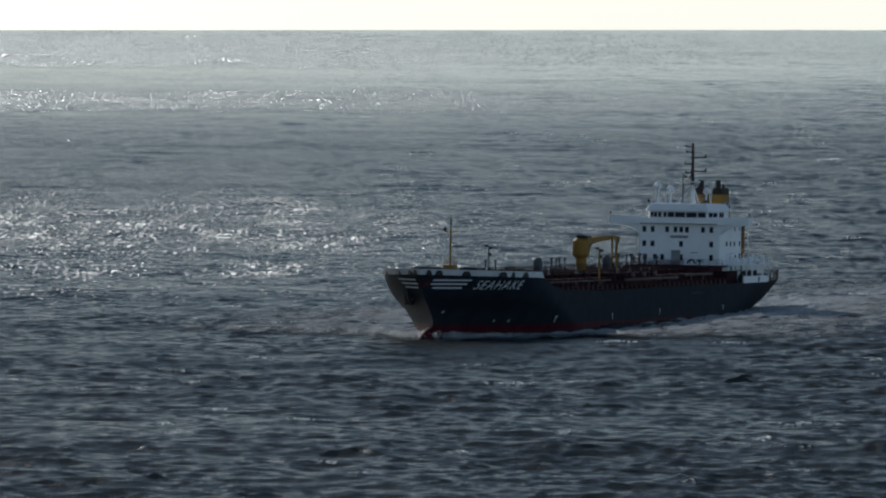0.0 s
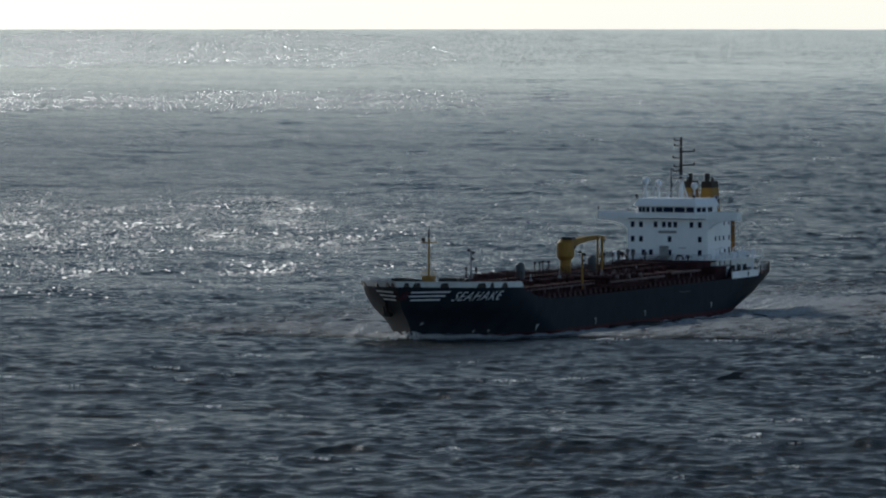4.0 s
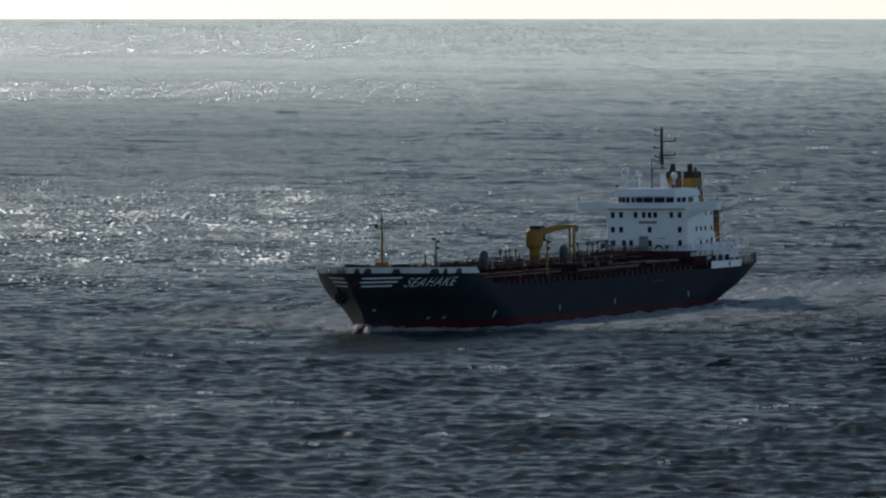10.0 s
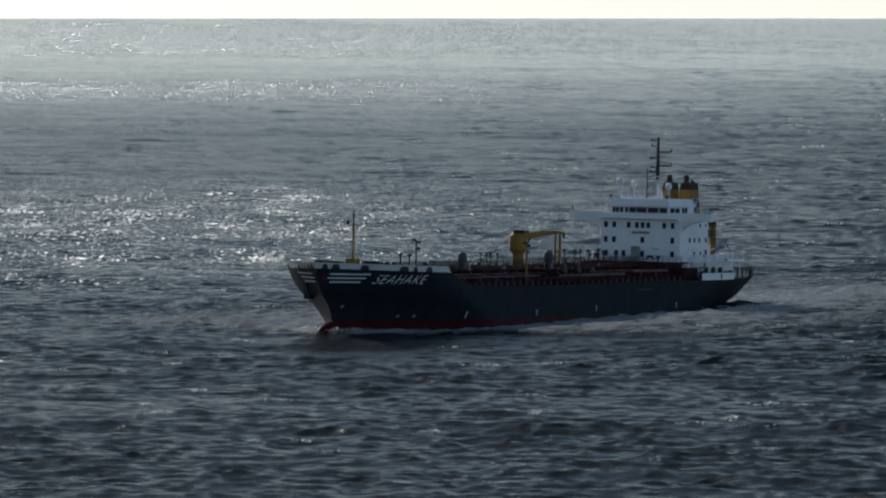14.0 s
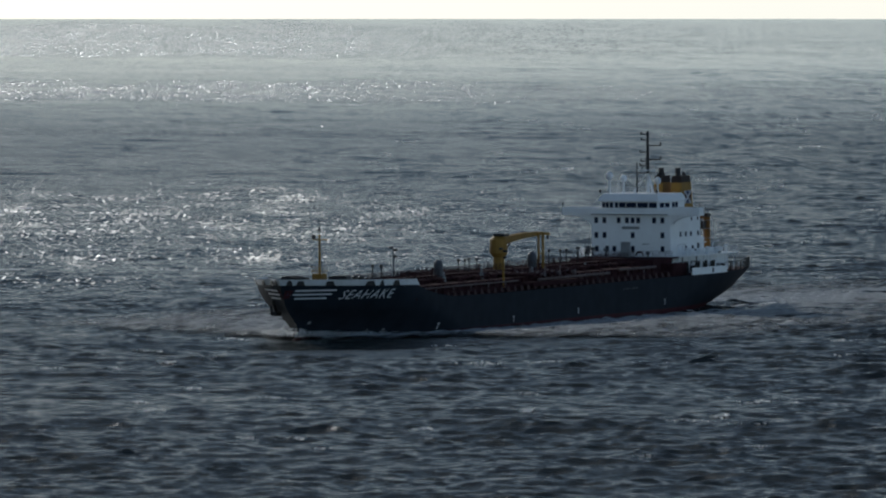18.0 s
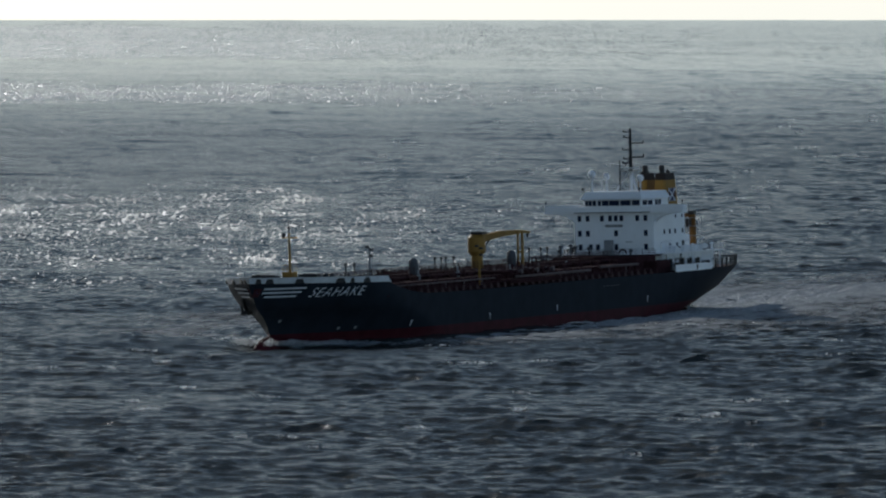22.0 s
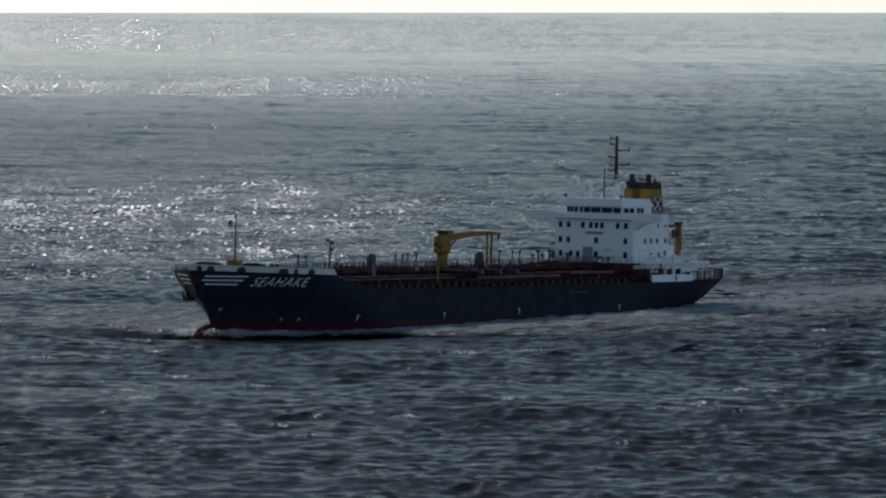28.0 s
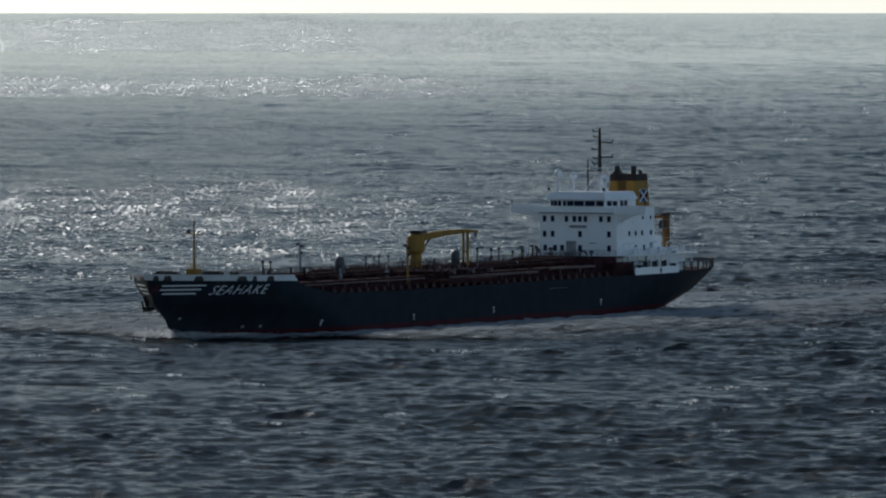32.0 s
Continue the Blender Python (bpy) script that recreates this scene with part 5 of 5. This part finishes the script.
def wash_material():
    """Water full of air, pale and rough, with threads of foam; farther out its pale colour stands in for brighter-lit
    sea. It thins out into the clear sea.
    """
    m = bpy.data.materials.new("aerated_lightened_water")
    n, l, b = links(m)
    tc, at = n.new("ShaderNodeTexCoord"), n.new("ShaderNodeAttribute")
    at.attribute_name = "air_tint"
    big, fine = n.new("ShaderNodeTexNoise"), n.new("ShaderNodeTexNoise")
    for t, sc, sx, sy, d in ((big, 1.0, 0.1, 0.3, 6), (fine, 1.0, 0.7, 1.5, 6)):
        mp = n.new("ShaderNodeMapping")
        mp.inputs["Scale"].default_value = (sx, sy, 1)
        t.inputs["Scale"].default_value, t.inputs["Detail"].default_value, t.inputs["Roughness"].default_value = sc, d, 0.6
        l.new(tc.outputs["Object"], mp.inputs["Vector"])
        l.new(mp.outputs[0], t.inputs["Vector"])
    # cover: where the attribute and a torn edge meet
    cut, cover = n.new("ShaderNodeMath"), n.new("ShaderNodeMapRange")
    cut.operation = "ADD"
    l.new(big.outputs[0], cut.inputs[0])
    l.new(at.outputs["Fac"], cut.inputs[1])
    cover.interpolation_type = "SMOOTHSTEP"
    cover.inputs["From Min"].default_value, cover.inputs["From Max"].default_value = 0.58, 1.0
    l.new(cut.outputs[0], cover.inputs["Value"])
    # threads of foam
    th, white = n.new("ShaderNodeMath"), n.new("ShaderNodeMapRange")
    th.operation = "MULTIPLY_ADD"
    th.inputs[1].default_value = 0.16
    l.new(at.outputs["Fac"], th.inputs[0])
    l.new(fine.outputs[0], th.inputs[2])
    white.inputs["From Min"].default_value, white.inputs["From Max"].default_value = 0.64, 0.8
    l.new(th.outputs[0], white.inputs["Value"])
    mx = n.new("ShaderNodeMix")
    mx.data_type = "RGBA"
    mx.inputs[6].default_value, mx.inputs[7].default_value = (0.25, 0.265, 0.265, 1), (0.8, 0.8, 0.79, 1)
    l.new(white.outputs[0], mx.inputs[0])
    l.new(mx.outputs[2], b.inputs["Base Color"])
    b.inputs["Roughness"].default_value = 0.4
    bp = n.new("ShaderNodeBump")
    bp.inputs["Strength"].default_value, bp.inputs["Distance"].default_value = 0.8, 0.8
    l.new(fine.outputs[0], bp.inputs["Height"])
    l.new(bp.outputs[0], b.inputs["Normal"])
    clear, mix = n.new("ShaderNodeBsdfTransparent"), n.new("ShaderNodeMixShader")
    l.new(cover.outputs[0], mix.inputs[0])
    l.new(clear.outputs[0], mix.inputs[1])
    l.new(b.outputs[0], mix.inputs[2])
    l.new(mix.outputs[0], n["Material Output"].inputs["Surface"])
    return m


def build_wake():
    """The churned sheet along both sides of the hull and astern of it, and a wide pale margin painted to lighten the
    sea, thinning out into it.
    """
    nx, ny = 380, 44
    vs, fs, air_tint = [], [], []
    for sg in (1, -1):
        base = len(vs)
        for i in range(nx + 1):
            x = 172.0 - 372.0 * i / nx
            inner = max(0.0, half_beam(x, 0.0) - 0.4 if x > 12 else 5.0 * x / 12)
            ahead = min(1.0, (172 - x) / 30)
            width = 2.0 + 75.0 * ahead
            for j in range(ny + 1):
                v = (j / ny) ** 2
                d = width * v
                y = inner + d
                crest = 0.75 * math.exp(-((x - 164) / 7) ** 2) * math.exp(-(d / 2.5) ** 2)
                hump = 0.15 * math.exp(-(d / 4.5) ** 2) * min(1.0, max(0.0, (120 - x) / 40))
                roll = 0.4 * math.exp(-((d - 5 - 0.06 * (172 - x)) / 1.6) ** 2) * min(1.0, max(0.0, (150 - x) / 40))
                z = 0.05 + 0.9 * min(1.0, d / 18) + crest + hump + roll * (0.5 + 0.5 * math.sin(x / 9.0 + 2.0 * math.sin(x / 23))) - 1.0 * v \
                    + 0.3 * math.sin(x / 2.1 + y / 1.5 + 1.4 * math.sin(x / 6)) * math.sin(x / 5.3 - y / 1.1) \
                    + 0.05 * math.sin(x / 0.9 + 2 * math.sin(y / 1.3))
                vs.append((x, sg * y, z))
                along = min(1.0, max(0.0, (172 - x) / 6)) * (1.0 if x > 0 else max(0.0, 1 + x / 200))
                strong = 0.25 + 0.35 * math.exp(-((x - 160) / 12) ** 2) + 0.28 * min(1.0, max(0.0, (110 - x) / 60))
                reach = 3.0 + 0.045 * (172 - x)
                if x < 12:
                    strong, reach = 0.5, 12.0
                # real wash close in, plus a pale term that lightens the sea beyond
                a = strong * math.exp(-(d / reach) ** 1.5) + 0.5 * (1 - v)
                air_tint.append(along * min(1.0, a + 0.25 * math.exp(-((d - 5 - 0.06 * (172 - x)) / 1.3) ** 2)) - 0.6 * max(0.0, v - 0.7))
        for i in range(nx):
            for j in range(ny):
                a = base + i * (ny + 1) + j
                q = (a, a + ny + 1, a + ny + 2, a + 1)
                fs.append(q if sg > 0 else q[::-1])
    me = bpy.data.meshes.new("wake")
    me.from_pydata(vs, [], fs)
    me.polygons.foreach_set("use_smooth", np.ones(len(me.polygons), dtype=bool))
    me.attributes.new("air_tint", "FLOAT", "POINT").data.foreach_set("value", np.array(air_tint, dtype=np.float32))
    me.materials.append(wash_material())
    return tagged(new("wake", me), "pale churned water along the tanker's sides and astern, with lightened sea beyond", "wake", kind="stuff")


def build_spray():
    """A burst of spray that leaps up at the port bow as the bulb comes down."""
    rs = np.random.RandomState(41)
    spots = []
    for _ in range(2200):
        h = rs.rand() ** 1.5
        x, y = 162.2 + rs.normal(0, 1.7 * (1 - 0.5 * h)), 4.4 + rs.normal(0, 0.7) + 0.8 * h
        y = max(y, half_beam(x, 0.5) + 0.5)
        k = 1 - 0.6 * h
        spots.append((x, y, 0.1 + 3.0 * h, k * rs.uniform(0.04, 0.2), k * rs.uniform(0.04, 0.16), k * rs.uniform(0.04, 0.17), rs.uniform(0, 3)))
    return tagged(clumps("bow_spray", spots, FOAM), "white burst of spray at the port bow", "spray", kind="stuff")


bow_wash, stern_wake, bow_spray = build_wash(), build_wake(), build_spray()


# ---------------------------------------------------------------- what moves
def motions():
    walk(ship, [
        (0.0, pose(54.13, 1792.51, -1.26, -0.54, -0.81, -109.34)),
        (0.5, pose(53.94, 1791.17, -0.95, -0.58, -0.59, -109.46)),
        (1.0, pose(53.74, 1789.83, -0.61, -0.63, -0.36, -109.57)),
        (1.5, pose(53.51, 1788.51, -0.27, -0.65, -0.14, -109.65)),
        (2.0, pose(53.26, 1787.20, 0.03, -0.65, 0.07, -109.71)),
        (2.5, pose(53.01, 1785.88, 0.25, -0.61, 0.23, -109.77)),
        (3.0, pose(52.76, 1784.57, 0.41, -0.53, 0.33, -109.83)),
        (3.5, pose(52.51, 1783.24, 0.47, -0.40, 0.38, -109.89)),
        (4.0, pose(52.28, 1781.91, 0.51, -0.23, 0.40, -109.96)),
        (4.5, pose(52.05, 1780.57, 0.51, -0.03, 0.40, -110.06)),
        (5.0, pose(51.83, 1779.21, 0.49, 0.18, 0.38, -110.17)),
        (5.5, pose(51.62, 1777.84, 0.45, 0.39, 0.35, -110.31)),
        (6.0, pose(51.42, 1776.45, 0.37, 0.59, 0.28, -110.47)),
        (6.5, pose(51.23, 1775.04, 0.38, 0.75, 0.27, -110.66)),
        (7.0, pose(51.04, 1773.62, 0.43, 0.86, 0.25, -110.86)),
        (7.5, pose(50.82, 1772.20, 0.49, 0.92, 0.24, -111.05)),
        (8.0, pose(50.58, 1770.79, 0.57, 0.92, 0.24, -111.22)),
        (8.5, pose(50.31, 1769.39, 0.66, 0.87, 0.22, -111.37)),
        (9.0, pose(50.03, 1768.00, 0.72, 0.79, 0.19, -111.51)),
        (9.5, pose(49.76, 1766.59, 0.71, 0.70, 0.14, -111.66)),
        (10.0, pose(49.48, 1765.18, 0.60, 0.58, 0.08, -111.81)),
        (10.5, pose(49.22, 1763.77, 0.42, 0.43, -0.03, -111.96)),
        (11.0, pose(48.99, 1762.36, 0.15, 0.25, -0.17, -112.11)),
        (11.5, pose(48.79, 1760.93, -0.18, 0.04, -0.35, -112.28)),
        (12.0, pose(48.64, 1759.50, -0.55, -0.17, -0.54, -112.47)),
        (12.5, pose(48.54, 1758.05, -0.90, -0.39, -0.73, -112.68)),
        (13.0, pose(48.48, 1756.60, -1.30, -0.58, -0.90, -112.91)),
        (13.5, pose(48.42, 1755.16, -1.54, -0.72, -0.99, -113.14)),
        (14.0, pose(48.37, 1753.73, -1.68, -0.80, -1.01, -113.38)),
        (14.5, pose(48.34, 1752.31, -1.69, -0.80, -0.95, -113.63)),
        (15.0, pose(48.30, 1750.91, -1.51, -0.75, -0.81, -113.88)),
        (15.5, pose(48.26, 1749.52, -1.25, -0.67, -0.61, -114.12)),
        (16.0, pose(48.21, 1748.15, -0.94, -0.56, -0.39, -114.35)),
        (16.5, pose(48.14, 1746.80, -0.63, -0.42, -0.16, -114.56)),
        (17.0, pose(48.03, 1745.46, -0.28, -0.24, 0.08, -114.76)),
        (17.5, pose(47.90, 1744.15, 0.09, -0.01, 0.31, -114.94)),
        (18.0, pose(47.73, 1742.85, 0.42, 0.27, 0.50, -115.11)),
        (18.5, pose(47.53, 1741.57, 0.77, 0.58, 0.65, -115.26)),
        (19.0, pose(47.29, 1740.31, 1.08, 0.89, 0.74, -115.38)),
        (19.5, pose(47.03, 1739.06, 1.29, 1.16, 0.79, -115.50)),
        (20.0, pose(46.74, 1737.82, 1.42, 1.38, 0.79, -115.60)),
        (20.5, pose(46.42, 1736.59, 1.46, 1.51, 0.75, -115.69)),
        (21.0, pose(46.07, 1735.37, 1.44, 1.55, 0.69, -115.78)),
        (21.5, pose(45.69, 1734.15, 1.38, 1.51, 0.62, -115.86)),
        (22.0, pose(45.28, 1732.93, 1.23, 1.38, 0.53, -115.95)),
        (22.5, pose(44.88, 1731.69, 0.96, 1.18, 0.40, -116.05)),
        (23.0, pose(44.49, 1730.45, 0.66, 0.92, 0.27, -116.16)),
        (23.5, pose(44.14, 1729.20, 0.39, 0.62, 0.10, -116.30)),
        (24.0, pose(43.84, 1727.92, 0.12, 0.32, -0.07, -116.47)),
        (24.5, pose(43.58, 1726.61, -0.16, 0.05, -0.22, -116.68)),
        (25.0, pose(43.35, 1725.29, -0.38, -0.19, -0.35, -116.91)),
        (25.5, pose(43.13, 1723.95, -0.65, -0.39, -0.49, -117.16)),
        (26.0, pose(42.94, 1722.61, -0.88, -0.54, -0.61, -117.42)),
        (26.5, pose(42.74, 1721.26, -1.11, -0.68, -0.72, -117.68)),
        (27.0, pose(42.55, 1719.92, -1.34, -0.80, -0.82, -117.94)),
        (27.5, pose(42.36, 1718.57, -1.56, -0.90, -0.89, -118.19)),
        (28.0, pose(42.16, 1717.24, -1.74, -0.96, -0.92, -118.44)),
        (28.5, pose(41.96, 1715.91, -1.79, -0.96, -0.90, -118.67)),
        (29.0, pose(41.77, 1714.59, -1.68, -0.90, -0.81, -118.90)),
        (29.5, pose(41.58, 1713.26, -1.48, -0.76, -0.70, -119.13)),
        (30.0, pose(41.38, 1711.93, -1.16, -0.58, -0.54, -119.37)),
        (30.5, pose(41.18, 1710.61, -0.79, -0.38, -0.36, -119.59)),
        (31.0, pose(40.95, 1709.29, -0.36, -0.18, -0.17, -119.81)),
        (31.5, pose(40.71, 1707.96, 0.03, 0.00, 0.02, -120.03)),
        (32.0, pose(40.47, 1706.64, 0.38, 0.17, 0.21, -120.25)),
    ])
    # the foam goes with the ship, in the plane of the sea; the swell lifts the churned sheet along the hull and lets it down again
    course = [
        (0.0, 54.16, 1792.54, -109.34), (4.0, 52.28, 1781.89, -109.96), (8.0, 50.54, 1770.80, -111.22), (12.0, 48.66, 1759.52, -112.47),
        (16.0, 48.24, 1748.16, -114.35), (20.0, 46.67, 1737.82, -115.60), (24.0, 43.83, 1727.93, -116.47), (28.0, 42.23, 1717.26, -118.44),
        (32.0, 40.46, 1706.63, -120.25)]

    def along(t):
        for a, b in zip(course, course[1:]):
            if t <= b[0]:
                return [p + (q - p) * (t - a[0]) / (b[0] - a[0]) for p, q in zip(a[1:], b[1:])]

    def afloat(t, z=0.0, ry=0.0):
        x, y, turn = along(t)
        return t, pose(x, y, z, 0, ry, turn)
    walk(bow_wash, [afloat(t, z) for t, z in ((0, 0), (4, 0), (8, 0), (12, 0), (16, 0), (19, 0), (21, -0.6), (22.5, -1.2), (24, -1.3), (25.5, -0.7), (27, -0.2), (29, 0), (32, 0))])
    walk(stern_wake, [afloat(t, z, ry) for t, z, ry in (
        (0, 0.1, 0.04), (2, 0, 0), (4, 0, 0), (6, 0.1, 0.04), (7.5, 0.3, 0.12), (9, 0.55, 0.22), (10.5, 0.4, 0.16), (12, 0.1, 0.04), (14, 0, 0), (17, -0.15, -0.06),
        (19, 0, 0), (21, 0.2, 0.28), (22.5, 0.5, 0.54), (24, 0.4, 0.56), (26, 0.1, 0.2), (28, 0, 0), (30, 0, 0), (32, 0, 0))])
    walk(bow_spray, [afloat(t, z) for t, z in ((0, -9), (4, -9), (8.2, -9), (8.6, -1.4), (8.9, 0.0), (9.2, 0.1), (9.5, -0.9), (9.9, -2.6), (10.8, -9), (16, -9), (24, -9), (32, -9))])
    # two crests rise, break and sink back
    walk(breakers[0], [(t, pose(x, 2990, z)) for t, x, z in ((0, 146, 1), (4.5, 140, 1), (6, 138, 3.2), (7.5, 137, 3.4), (8.6, 136, 4.6), (9.6, 135, 4.6), (10.6, 134, 3.0), (11.6, 133, 1), (32, 133, 1))])
    walk(breakers[1], [(t, pose(x, 2985, z)) for t, x, z in ((0, 132, 1), (18, 132, 1), (19, 131.5, 3.4), (20, 129, 4.5), (21, 127, 4.8), (22, 125.5, 4.3), (23.2, 124, 3.0), (24.5, 123, 1), (32, 123, 1))])
    for sheet in (water, whitecaps):
        walk(sheet, [(0.0, pose(4.0, -30.0, 0)), (32.0, pose(-4.0, 30.0, 0))])


motions()
